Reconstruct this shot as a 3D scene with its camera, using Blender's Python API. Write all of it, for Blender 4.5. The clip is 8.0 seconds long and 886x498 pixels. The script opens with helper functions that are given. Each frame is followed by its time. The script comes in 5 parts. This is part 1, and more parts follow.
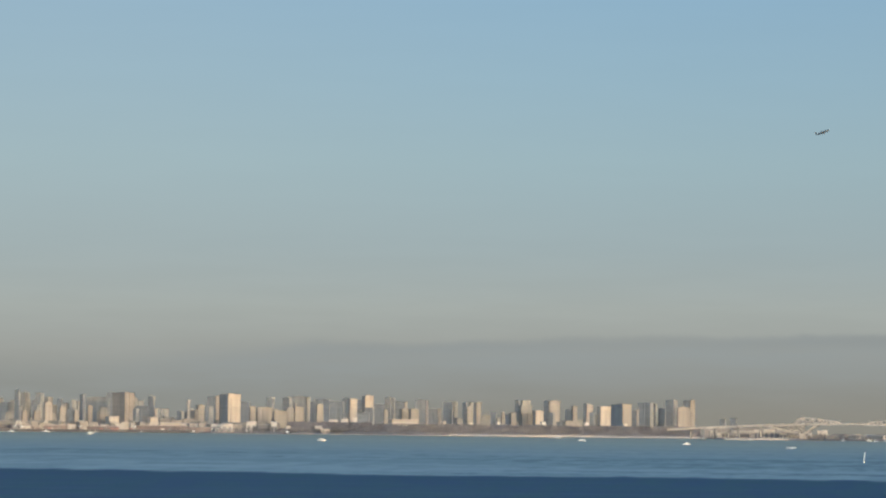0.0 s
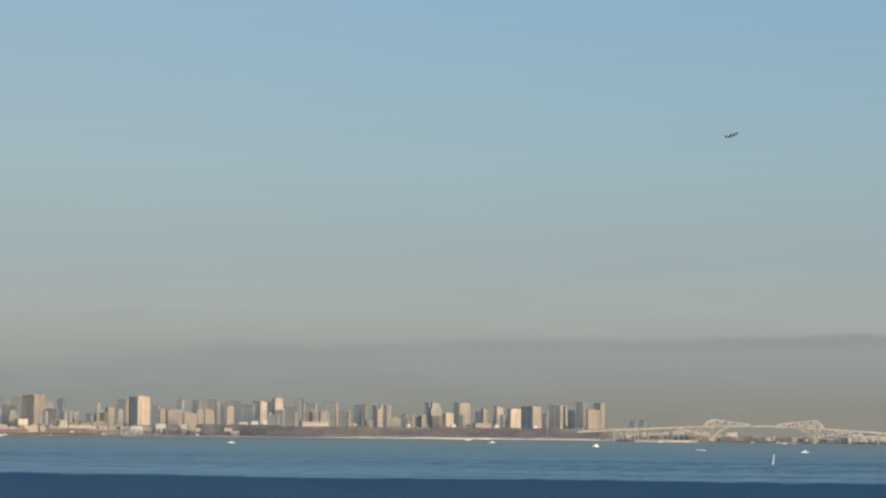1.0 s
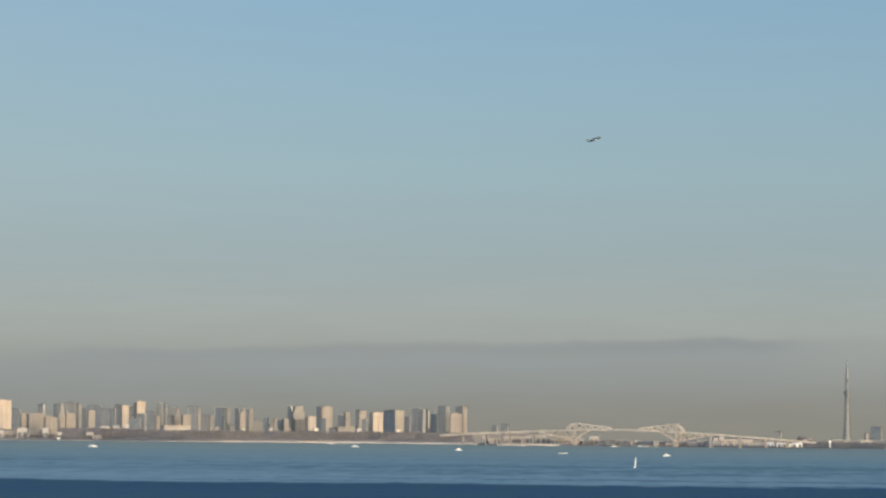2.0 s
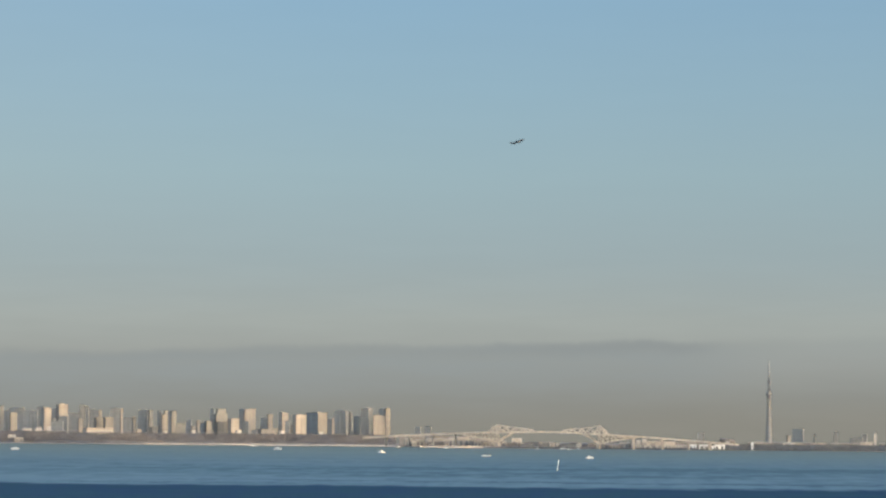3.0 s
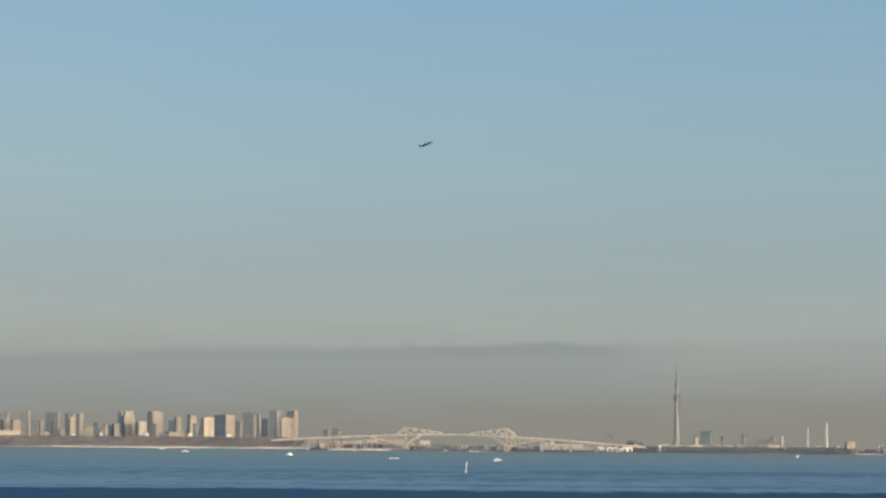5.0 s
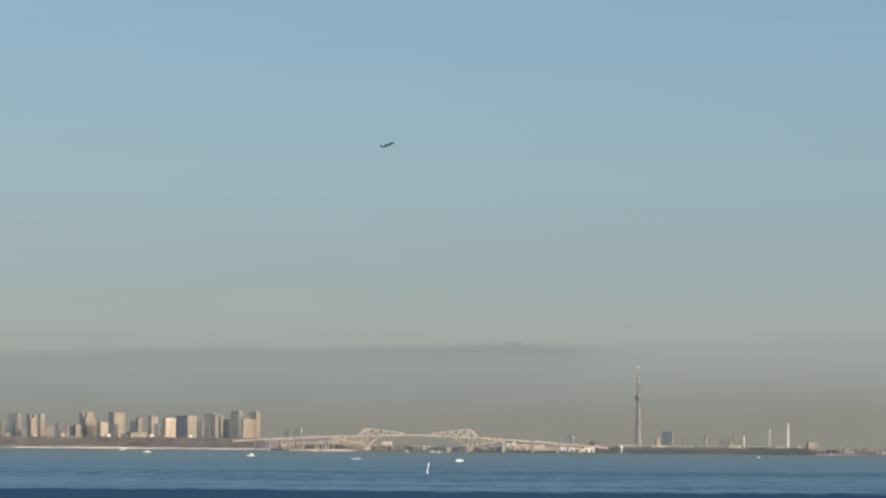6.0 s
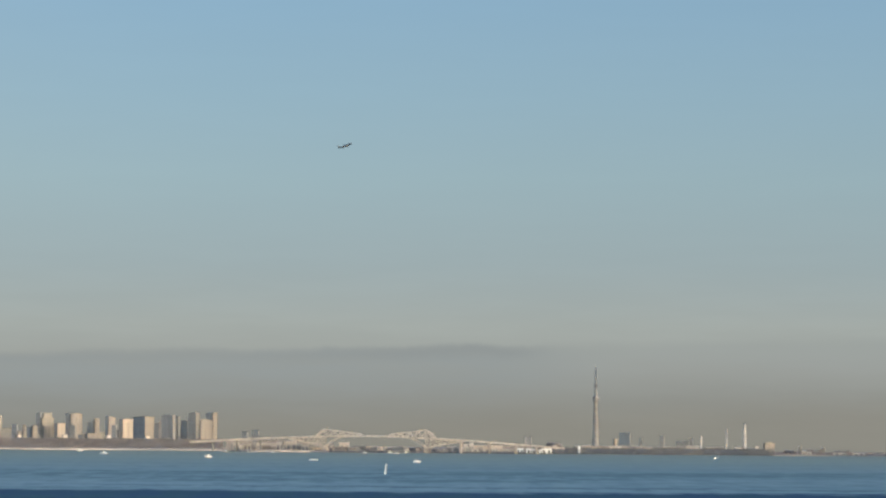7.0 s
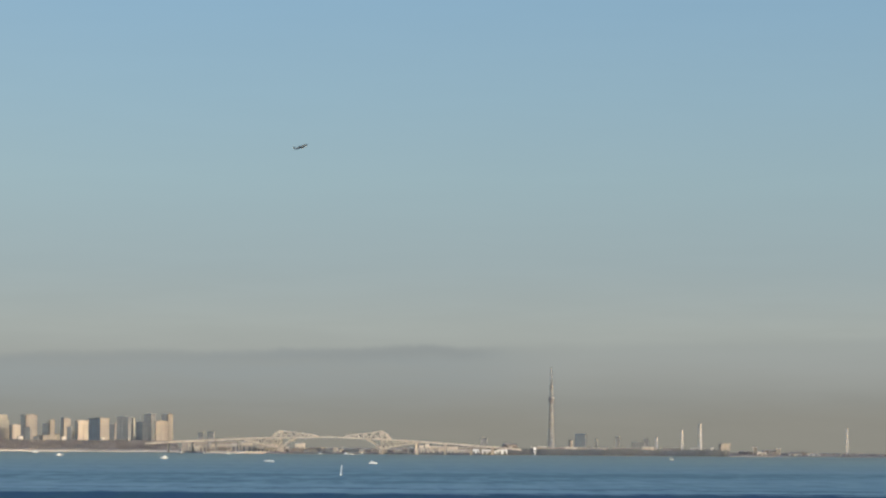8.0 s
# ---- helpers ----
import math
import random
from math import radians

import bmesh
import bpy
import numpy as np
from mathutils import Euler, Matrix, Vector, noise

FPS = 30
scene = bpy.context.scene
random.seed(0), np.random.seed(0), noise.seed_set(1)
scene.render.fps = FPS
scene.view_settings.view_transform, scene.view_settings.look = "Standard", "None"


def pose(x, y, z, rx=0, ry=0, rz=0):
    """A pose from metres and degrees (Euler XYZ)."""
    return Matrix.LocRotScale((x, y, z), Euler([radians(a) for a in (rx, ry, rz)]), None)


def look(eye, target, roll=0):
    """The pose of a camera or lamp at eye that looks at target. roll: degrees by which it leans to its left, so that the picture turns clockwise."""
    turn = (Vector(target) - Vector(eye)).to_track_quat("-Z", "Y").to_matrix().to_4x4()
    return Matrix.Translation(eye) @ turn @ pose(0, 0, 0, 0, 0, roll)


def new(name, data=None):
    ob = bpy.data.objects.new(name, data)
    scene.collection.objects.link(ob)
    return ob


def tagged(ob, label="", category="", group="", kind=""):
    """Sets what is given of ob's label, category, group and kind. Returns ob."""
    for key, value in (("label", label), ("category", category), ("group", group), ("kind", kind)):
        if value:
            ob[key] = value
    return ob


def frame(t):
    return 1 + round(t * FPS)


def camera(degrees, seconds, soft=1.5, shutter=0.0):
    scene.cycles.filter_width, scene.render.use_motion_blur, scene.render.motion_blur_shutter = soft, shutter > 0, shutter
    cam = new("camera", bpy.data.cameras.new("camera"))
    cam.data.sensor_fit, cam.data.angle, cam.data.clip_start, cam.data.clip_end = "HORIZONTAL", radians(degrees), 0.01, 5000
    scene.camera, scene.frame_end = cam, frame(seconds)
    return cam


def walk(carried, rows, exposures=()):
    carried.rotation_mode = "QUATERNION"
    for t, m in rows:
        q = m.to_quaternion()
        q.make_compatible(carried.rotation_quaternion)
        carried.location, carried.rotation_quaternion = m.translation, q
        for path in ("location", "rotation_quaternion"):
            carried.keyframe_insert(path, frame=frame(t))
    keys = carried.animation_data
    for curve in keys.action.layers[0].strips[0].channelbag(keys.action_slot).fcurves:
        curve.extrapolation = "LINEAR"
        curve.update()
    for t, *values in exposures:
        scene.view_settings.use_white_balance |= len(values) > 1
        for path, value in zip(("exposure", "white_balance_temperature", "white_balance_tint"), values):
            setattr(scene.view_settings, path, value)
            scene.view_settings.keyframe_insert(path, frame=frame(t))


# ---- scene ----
# ---- camera: a hand-held long lens that turns to the right from one spot ----
cam = camera(14.0, 8.0, soft=2.4)
EYE = Vector((0.0, 0.0, 12.0))


def aim(yaw, pitch, roll):
    a, p = radians(yaw), radians(pitch)
    return look(EYE, EYE + 100 * Vector((math.sin(a) * math.cos(p), math.cos(a) * math.cos(p), math.sin(p))), roll)


TURNS = [
    (0, -5.567, 2.774, 0.607),
    (0.2, -5.405, 2.781, 0.603),
    (0.5, -5.111, 2.794, 0.596),
    (0.7, -4.796, 2.804, 0.588),
    (1, -4.140, 2.826, 0.570),
    (1.2, -3.650, 2.843, 0.562),
    (1.5, -2.967, 2.867, 0.552),
    (1.7, -2.531, 2.883, 0.545),
    (2.8, -0.910, 2.945, 0.518),
    (3, -0.736, 2.951, 0.515),
    (3.5, -0.346, 2.966, 0.498),
    (4, 0.000, 2.980, 0.510),
    (4.5, 0.374, 2.992, 0.512),
    (4.7, 0.523, 2.997, 0.505),
    (5.8, 1.195, 3.016, 0.473),
    (6, 1.328, 3.019, 0.467),
    (6.5, 1.647, 3.036, 0.448),
    (7, 2.003, 3.038, 0.435),
    (7.5, 2.374, 3.053, 0.409),
    (8, 2.708, 3.061, 0.383),
]
walk(cam, [(t, aim(yaw, pitch, roll)) for t, yaw, pitch, roll in TURNS])

scene.view_settings.exposure = 2.25

# ---- daylight: low warm sun behind the right shoulder, hazy blue sky ----
SUN_AZ, SUN_EL = 128.0, 14.0          # degrees clockwise from straight ahead, and above the horizon
world = bpy.data.worlds.new("sky")
scene.world = world
world.use_nodes = True
wn = world.node_tree.nodes
sky = wn.new("ShaderNodeTexSky")
sky.sky_type, sky.sun_disc = "NISHITA", False
sky.sun_elevation, sky.sun_rotation = radians(SUN_EL), radians(SUN_AZ)
sky.air_density, sky.dust_density = 1.0, 1.5
wn["Background"].inputs["Strength"].default_value = 0.15
world.node_tree.links.new(sky.outputs[0], wn["Background"].inputs["Color"])
sun = new("sun", bpy.data.lights.new("sun", "SUN"))
sun.data.energy, sun.data.angle, sun.data.color = 0.225, radians(0.6), (1.0, 0.835, 0.70)
sun.matrix_world = look((0, 0, 0), (-math.sin(radians(SUN_AZ)), -math.cos(radians(SUN_AZ)), -math.tan(radians(SUN_EL))))


# ---- node helpers and materials ----
def lin(r, g, b):
    return tuple((c / 255 / 12.92) if c < 11 else ((c / 255 + 0.055) / 1.055) ** 2.4 for c in (r, g, b)) + (1.0,)


class Nodes:
    """Short names for building a node tree."""

    def __init__(self, name):
        self.mat = bpy.data.materials.new(name)
        self.mat.use_nodes = True
        self.tree = self.mat.node_tree
        self.tree.nodes.clear()
        self.out = self.tree.nodes.new("ShaderNodeOutputMaterial")

    def add(self, kind, **values):
        n = self.tree.nodes.new(kind)
        for key, v in values.items():
            if key in n.inputs:
                self.put(v, n.inputs[key])
        return n

    def put(self, v, socket):
        if hasattr(v, "is_output"):
            self.tree.links.new(v, socket)
        else:
            socket.default_value = v

    def math(self, op, a, b=0.0, clamp=False):
        n = self.tree.nodes.new("ShaderNodeMath")
        n.operation, n.use_clamp = op, clamp
        self.put(a, n.inputs[0])
        self.put(b, n.inputs[1])
        return n.outputs[0]

    def span(self, v, a, b, c=0.0, d=1.0):
        n = self.tree.nodes.new("ShaderNodeMapRange")
        n.interpolation_type = "SMOOTHSTEP"
        for i, q in enumerate((v, a, b, c, d)):
            self.put(q, n.inputs[i])
        return n.outputs[0]

    def mix(self, f, a, b, mode="MIX"):
        n = self.tree.nodes.new("ShaderNodeMix")
        n.data_type, n.blend_type = "RGBA", mode
        self.put(f, n.inputs[0])
        self.put(a, n.inputs[6])
        self.put(b, n.inputs[7])
        return n.outputs[2]

    def coords(self, scale=(1, 1, 1)):
        c = self.tree.nodes.new("ShaderNodeTexCoord")
        m = self.tree.nodes.new("ShaderNodeMapping")
        m.inputs["Scale"].default_value = scale
        self.tree.links.new(c.outputs["Object"], m.inputs["Vector"])
        return m.outputs[0]

    def noise(self, scale, vector=None, detail=3.0, rough=0.55):
        n = self.tree.nodes.new("ShaderNodeTexNoise")
        n.inputs["Scale"].default_value, n.inputs["Detail"].default_value = scale, detail
        n.inputs["Roughness"].default_value = rough
        self.put(vector if vector is not None else self.coords(), n.inputs["Vector"])
        return n.outputs["Fac"]

    def bump(self, height, strength=0.3, distance=0.1):
        n = self.tree.nodes.new("ShaderNodeBump")
        n.inputs["Strength"].default_value, n.inputs["Distance"].default_value = strength, distance
        self.put(height, n.inputs["Height"])
        return n.outputs[0]

    def surface(self, color, rough=0.7, metal=0.0, normal=None, spec=0.5):
        p = self.tree.nodes.new("ShaderNodeBsdfPrincipled")
        self.put(color, p.inputs["Base Color"])
        self.put(rough, p.inputs["Roughness"])
        self.put(metal, p.inputs["Metallic"])
        self.put(spec, p.inputs["Specular IOR Level"])
        if normal is not None:
            self.put(normal, p.inputs["Normal"])
        self.tree.links.new(p.outputs[0], self.out.inputs[0])
        return self.mat


def weathered(name, color, rough=0.7, metal=0.0, scale=0.25, amount=0.35):
    """A painted, metal or mineral surface with stains, grain and a little relief."""
    n = Nodes(name)
    grain, stain = n.noise(scale * 14, detail=4.0), n.noise(scale)
    info = n.add("ShaderNodeObjectInfo")
    f = n.math("ADD", n.math("MULTIPLY", stain, 0.6), n.math("MULTIPLY", grain, 0.4))
    dark = tuple(c * (1 - amount) for c in color) + (1.0,)
    pale = tuple(min(c * (1 + amount * 0.5), 0.9) for c in color) + (1.0,)
    c = n.mix(n.span(f, 0.3, 0.7), dark, pale)
    k = n.math("ADD", n.math("MULTIPLY", info.outputs["Random"], 0.2), 0.9)
    n2 = n.tree.nodes.new("ShaderNodeVectorMath")
    n2.operation = "SCALE"
    n.put(c, n2.inputs[0])
    n.put(k, n2.inputs["Scale"])
    return n.surface(n2.outputs[0], n.span(grain, 0.2, 0.8, rough - 0.1, min(rough + 0.12, 1.0)), metal, n.bump(grain, 0.25, 0.05))


def facade(name, wall, glass, share=0.3, storey=0.8, bay=0.95):
    """A wall of storeys with rows of panes; stains run down it and every house differs a little."""
    n = Nodes(name)
    tc = n.add("ShaderNodeTexCoord")
    sep = n.add("ShaderNodeSeparateXYZ", Vector=tc.outputs["Object"])
    com = n.add("ShaderNodeCombineXYZ", X=n.math("ADD", sep.outputs[0], sep.outputs[1]), Y=sep.outputs[2])
    b = n.tree.nodes.new("ShaderNodeTexBrick")
    b.offset, b.squash = 0.0, 1.0
    for key, v in (("Scale", 1.0), ("Mortar Size", storey * share), ("Mortar Smooth", 0.1), ("Brick Width", bay), ("Row Height", storey)):
        b.inputs[key].default_value = v
    n.put(com.outputs[0], b.inputs["Vector"])
    info = n.add("ShaderNodeObjectInfo")
    stain = n.noise(0.12, n.coords((1, 1, 0.25)))
    k = n.math("ADD", n.math("MULTIPLY", info.outputs["Random"], 0.28), n.span(stain, 0.3, 0.7, 0.74, 0.98))
    columns = n.span(n.noise(1.0, n.coords((0.42, 0.42, 0.015)), 2.0), 0.35, 0.65, 0.86, 1.1)
    rows = n.span(n.noise(1.0, n.coords((0.02, 0.02, 0.3)), 2.0), 0.35, 0.65, 0.9, 1.08)
    k = n.math("MULTIPLY", k, n.math("MULTIPLY", columns, rows))
    s = n.tree.nodes.new("ShaderNodeVectorMath")
    s.operation = "SCALE"
    s.inputs[0].default_value = wall
    n.put(k, s.inputs["Scale"])
    paint = n.mix(n.span(n.noise(1.3), 0.35, 0.75), s.outputs[0], tuple(c * 0.82 for c in wall) + (1.0,))
    c = n.mix(b.outputs["Fac"], tuple(glass) + (1.0,), paint)
    return n.surface(c, n.span(b.outputs["Fac"], 0, 1, 0.25, 0.75), 0.0, n.bump(b.outputs["Fac"], 0.4, 0.06))


# Wall tones hold the haze: sunlit walls dulled, shaded ones lifted.
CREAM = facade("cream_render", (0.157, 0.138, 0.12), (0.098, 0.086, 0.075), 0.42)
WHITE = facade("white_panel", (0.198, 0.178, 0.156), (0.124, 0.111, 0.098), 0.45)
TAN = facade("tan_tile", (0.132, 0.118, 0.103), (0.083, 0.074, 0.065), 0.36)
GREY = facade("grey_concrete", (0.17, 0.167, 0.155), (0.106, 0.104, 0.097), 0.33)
# Grey mixed for the shaded sides of blocks, shade included.
DARK = facade("shade_toned_wall", (0.175, 0.175, 0.169), (0.109, 0.109, 0.106), 0.25)
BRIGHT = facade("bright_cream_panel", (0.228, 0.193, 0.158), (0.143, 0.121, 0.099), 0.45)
# Concrete grey with distance haze mixed into it.
HAZE_GREY = facade("hazed_grey_concrete", (0.162, 0.158, 0.149), (0.101, 0.099, 0.093), 0.33)
# Darker grey that subdues bright slivers of sunlit wall and the left piers.
DIMMED_GREY = weathered("dimmed_grey", (0.13, 0.127, 0.12), 0.8)
STRIP = weathered("dull_glazing", (0.09, 0.087, 0.083), 0.35)
# Grey brought near the sky's tone, so haze is in the walls.
HAZE_MID = facade("haze_mid_grey", (0.118, 0.114, 0.104), (0.074, 0.071, 0.065), 0.33)
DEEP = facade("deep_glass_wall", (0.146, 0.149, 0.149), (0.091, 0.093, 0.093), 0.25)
SHED_CREAM = facade("cream_sheet_metal", (0.294, 0.254, 0.21), (0.184, 0.159, 0.131), 0.45)
SHED_WHITE = facade("white_sheet_metal", (0.33, 0.296, 0.258), (0.206, 0.185, 0.161), 0.5)
PALE = weathered("sunlit_sea_wall", (0.225, 0.197, 0.174), 0.9, 0.0, 0.1, 0.25)
CONCRETE = weathered("pale_concrete", (0.18, 0.16, 0.14), 0.85)
ROOFING = weathered("roof_felt", (0.24, 0.23, 0.22), 0.9)
BROWN = weathered("rust_red_shed", (0.105, 0.08, 0.074), 0.8)
STEEL = weathered("cream_bridge_steel", (0.3, 0.258, 0.212), 0.5, 0.0)
TOWER_STEEL = weathered("blue_white_steel", (0.158, 0.16, 0.16), 0.5, 0.0)
DECK_GLASS = weathered("dark_deck_glazing", (0.095, 0.097, 0.1), 0.5, 0.0)
WHITE_PAINT = weathered("white_paint", (0.5, 0.5, 0.49), 0.35, 0.0, 0.6, 0.12)
RED_CARGO = weathered("dull_red_cargo_paint", (0.16, 0.075, 0.062), 0.6, 0.0, 0.6, 0.25)
BLACK_RUBBER = weathered("black_rubber", (0.03, 0.03, 0.03), 0.8)
GLASS = weathered("tinted_glass", (0.03, 0.04, 0.05), 0.08, 0.0, 0.6, 0.1)
PLANE_PAINT = weathered("grey_aircraft_paint", (0.028, 0.034, 0.042), 0.6, 0.0, 0.5, 0.15)
EARTH = weathered("earth_and_scrub", (0.098, 0.081, 0.074), 0.95, 0.0, 0.05, 0.4)
CHIMNEY = weathered("chimney_concrete", (0.235, 0.22, 0.205), 0.7)
NAVY = weathered("navy_hull_paint", (0.03, 0.035, 0.05), 0.4)
SCRUB = weathered("brown_scrub", (0.088, 0.078, 0.072), 0.95, 0.0, 0.06, 0.35)
QUAY = weathered("dark_wet_concrete", (0.034, 0.032, 0.033), 0.8, 0.0, 0.1, 0.35)
LEAVES = weathered("bare_winter_wood", (0.112, 0.098, 0.091), 0.95, 0.0, 0.08, 0.25)
# Grey haze mixed into the far shore's wood colour.
FAR_WOOD = weathered("hazed_grey_wood", (0.066, 0.067, 0.067), 0.95, 0.0, 0.08, 0.25)
# Pale haze put into the soil colour of the far rise.
FAR_SOIL = weathered("hazed_grey_soil", (0.125, 0.112, 0.104), 0.95, 0.0, 0.08, 0.3)
SAND = weathered("pale_sand_and_stone", (0.165, 0.147, 0.134), 0.9, 0.0, 0.1, 0.3)


def haze_sky():
    """The far sky behind the city: blue above, beige below, with a brown layer of smog under a flat top."""
    n = Nodes("hazy_sky")
    tc = n.add("ShaderNodeTexCoord")
    sep = n.add("ShaderNodeSeparateXYZ", Vector=tc.outputs["Object"])
    x, y, z = sep.outputs
    bearing = n.math("MULTIPLY", n.math("ARCTAN2", x, y), 57.2958)
    ramp = n.tree.nodes.new("ShaderNodeValToRGB")
    e = ramp.color_ramp.elements
    stops = ((0, (139, 138, 129)), (60, (144, 145, 138)), (110, (158, 161, 156)), (170, (165, 172, 168)), (255, (159, 175, 178)),
             (372, (157, 182, 190)), (489, (150, 181, 197)), (606, (143, 178, 201)), (1000, (118, 160, 198)), (1600, (96, 142, 190)))
    while len(e) < len(stops):
        e.new(0.5)
    for el, (h, c) in zip(e, stops):
        el.position, el.color = h / 1600, lin(*c)
    n.put(n.math("DIVIDE", z, 1600.0), ramp.inputs[0])
    # the smog's flat top, a little wavy, rising to the right
    com = n.add("ShaderNodeCombineXYZ", X=n.math("MULTIPLY", bearing, 0.35), Y=n.math("MULTIPLY", z, 0.004))
    wave = n.math("MULTIPLY", n.math("SUBTRACT", n.noise(1.3, com.outputs[0], 6.0, 0.65), 0.5), 26.0)
    top = n.math("ADD", n.math("ADD", n.math("MULTIPLY", bearing, 2.0), n.span(bearing, -11.8, -7.0, 110.0, 136.0)), wave)
    under = n.math("SUBTRACT", top, z)
    edge = n.span(under, n.span(bearing, -10.0, -6.5, -24.0, -8.0), n.span(bearing, -10.0, -6.5, 22.0, 9.0))
    deep = n.span(under, 25.0, 118.0)
    shown = n.math("MULTIPLY", n.span(bearing, -11.5, -8.0, 0.55, 1.0), n.span(bearing, 2.6, 5.0, 1.0, 0.35))
    flat = n.add("ShaderNodeCombineXYZ", X=n.math("MULTIPLY", bearing, 0.25), Y=n.math("MULTIPLY", z, 0.022))
    streak = n.span(n.noise(1.6, flat.outputs[0], 4.0), 0.3, 0.7, 0.955, 1.03)
    tone = n.mix(deep, lin(147, 154, 154), lin(142, 140, 131))
    strength = n.math("MULTIPLY", edge, n.math("MAXIMUM", n.math("MULTIPLY", n.math("MULTIPLY", shown, 0.72), n.span(streak, 0.95, 1.03, 0.8, 1.15)), n.math("MULTIPLY", n.span(under, 10.0, 110.0, 0.0, 0.9), n.span(bearing, -4.0, 5.0, 1.0, 0.72))))
    c = n.mix(strength, ramp.outputs[0], tone)
    # warmer tint mixed in towards the left, above the smog
    c = n.mix(n.math("MULTIPLY", n.span(bearing, -13.0, -1.0, 0.16, 0.0), n.span(z, 120.0, 300.0)), c, lin(170, 174, 168))
    # a thin darker streak right under the smog's top
    thin = n.math("MULTIPLY", n.math("MULTIPLY", n.span(under, -5.0, 3.0), n.span(under, 5.0, 24.0, 1.0, 0.0)), n.math("MULTIPLY", n.span(bearing, -9.0, -6.5), n.span(bearing, 3.0, 3.9, 1.0, 0.0)))
    c = n.mix(n.math("MULTIPLY", thin, n.span(bearing, -2.0, 2.0, 0.17, 0.42)), c, lin(139, 145, 146))
    lean = n.math("MULTIPLY", n.math("SUBTRACT", n.span(bearing, -14.0, 12.0, 1.04, 0.93), 1.0), n.span(z, 60.0, 380.0))
    side = n.math("MULTIPLY", n.math("ADD", lean, 1.0), n.math("ADD", n.math("MULTIPLY", n.math("SUBTRACT", streak, 1.0), n.span(z, 120.0, 320.0, 0.5, 0.12)), 1.0))
    em = n.add("ShaderNodeEmission", Color=c, Strength=n.math("MULTIPLY", side, 0.21))
    n.tree.links.new(em.outputs[0], n.out.inputs[0])
    return n.mat


def sea():
    """Open bay water: calm and pale far out, ruffled and dark in front, with long streaks of wind; mirrored sky is put
    into the colours.
    """
    n = Nodes("bay_water")
    tc = n.add("ShaderNodeTexCoord")
    sep = n.add("ShaderNodeSeparateXYZ", Vector=tc.outputs["Object"])
    x, y, _ = sep.outputs
    lane = n.noise(1.0, n.coords((0.007, 0.011, 1)), 5.0, 0.65)
    lanes = n.noise(1.0, n.coords((0.0034, 0.006, 1)), 4.0, 0.6)
    fine = n.noise(1.0, n.coords((0.022, 0.03, 1)), 4.0, 0.65)
    ripple = n.noise(1.0, n.coords((0.12, 0.017, 1)), 4.0, 0.65)
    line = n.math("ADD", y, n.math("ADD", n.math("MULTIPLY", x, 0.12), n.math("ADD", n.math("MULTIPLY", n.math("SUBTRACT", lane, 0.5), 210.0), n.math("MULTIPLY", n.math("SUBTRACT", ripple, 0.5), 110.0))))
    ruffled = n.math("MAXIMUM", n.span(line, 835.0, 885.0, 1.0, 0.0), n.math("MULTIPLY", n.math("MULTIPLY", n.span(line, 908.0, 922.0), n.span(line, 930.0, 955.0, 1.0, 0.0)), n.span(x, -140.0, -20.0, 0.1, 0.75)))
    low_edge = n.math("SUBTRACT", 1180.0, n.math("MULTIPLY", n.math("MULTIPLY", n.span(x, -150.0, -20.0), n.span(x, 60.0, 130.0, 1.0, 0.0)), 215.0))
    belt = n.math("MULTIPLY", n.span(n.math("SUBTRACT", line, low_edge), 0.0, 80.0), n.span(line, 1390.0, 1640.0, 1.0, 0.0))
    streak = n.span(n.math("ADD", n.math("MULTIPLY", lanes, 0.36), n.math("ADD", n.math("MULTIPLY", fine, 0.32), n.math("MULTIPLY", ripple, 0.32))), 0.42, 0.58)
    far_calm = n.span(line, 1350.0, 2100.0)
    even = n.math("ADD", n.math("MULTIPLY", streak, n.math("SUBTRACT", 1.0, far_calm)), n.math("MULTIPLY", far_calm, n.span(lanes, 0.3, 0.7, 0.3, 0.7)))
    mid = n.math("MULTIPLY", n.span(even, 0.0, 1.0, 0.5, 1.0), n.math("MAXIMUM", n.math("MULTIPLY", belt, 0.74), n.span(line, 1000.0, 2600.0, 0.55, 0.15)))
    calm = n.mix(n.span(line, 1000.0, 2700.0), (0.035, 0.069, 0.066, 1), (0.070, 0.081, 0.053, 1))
    # The darker sky that ruffled water mirrors is mixed into these base colours.
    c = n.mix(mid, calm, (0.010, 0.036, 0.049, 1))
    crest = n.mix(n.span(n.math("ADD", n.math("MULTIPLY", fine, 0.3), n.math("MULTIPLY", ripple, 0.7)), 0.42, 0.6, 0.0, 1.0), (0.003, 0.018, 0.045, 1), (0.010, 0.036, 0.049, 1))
    # Pale gleaming streaks painted into the water colour.
    painted_gleam = n.math("MULTIPLY", n.span(n.noise(1.0, n.coords((0.005, 0.05, 1)), 3.0, 0.6), 0.57, 0.66), n.span(x, -160.0, 0.0, 0.2, 0.6))
    crest = n.mix(painted_gleam, crest, (0.022, 0.052, 0.060, 1))
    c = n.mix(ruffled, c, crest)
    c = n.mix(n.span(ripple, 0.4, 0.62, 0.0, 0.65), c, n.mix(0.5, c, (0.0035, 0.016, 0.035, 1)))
    rough = n.math("ADD", 0.36, n.math("MULTIPLY", n.math("MAXIMUM", ruffled, mid), 0.14))
    h = n.math("ADD", n.math("MULTIPLY", n.noise(0.35), 0.5), n.noise(1.0, n.coords((0.09, 0.14, 1)), 3.0))
    chop = n.math("MAXIMUM", ruffled, n.math("MULTIPLY", mid, 0.9))
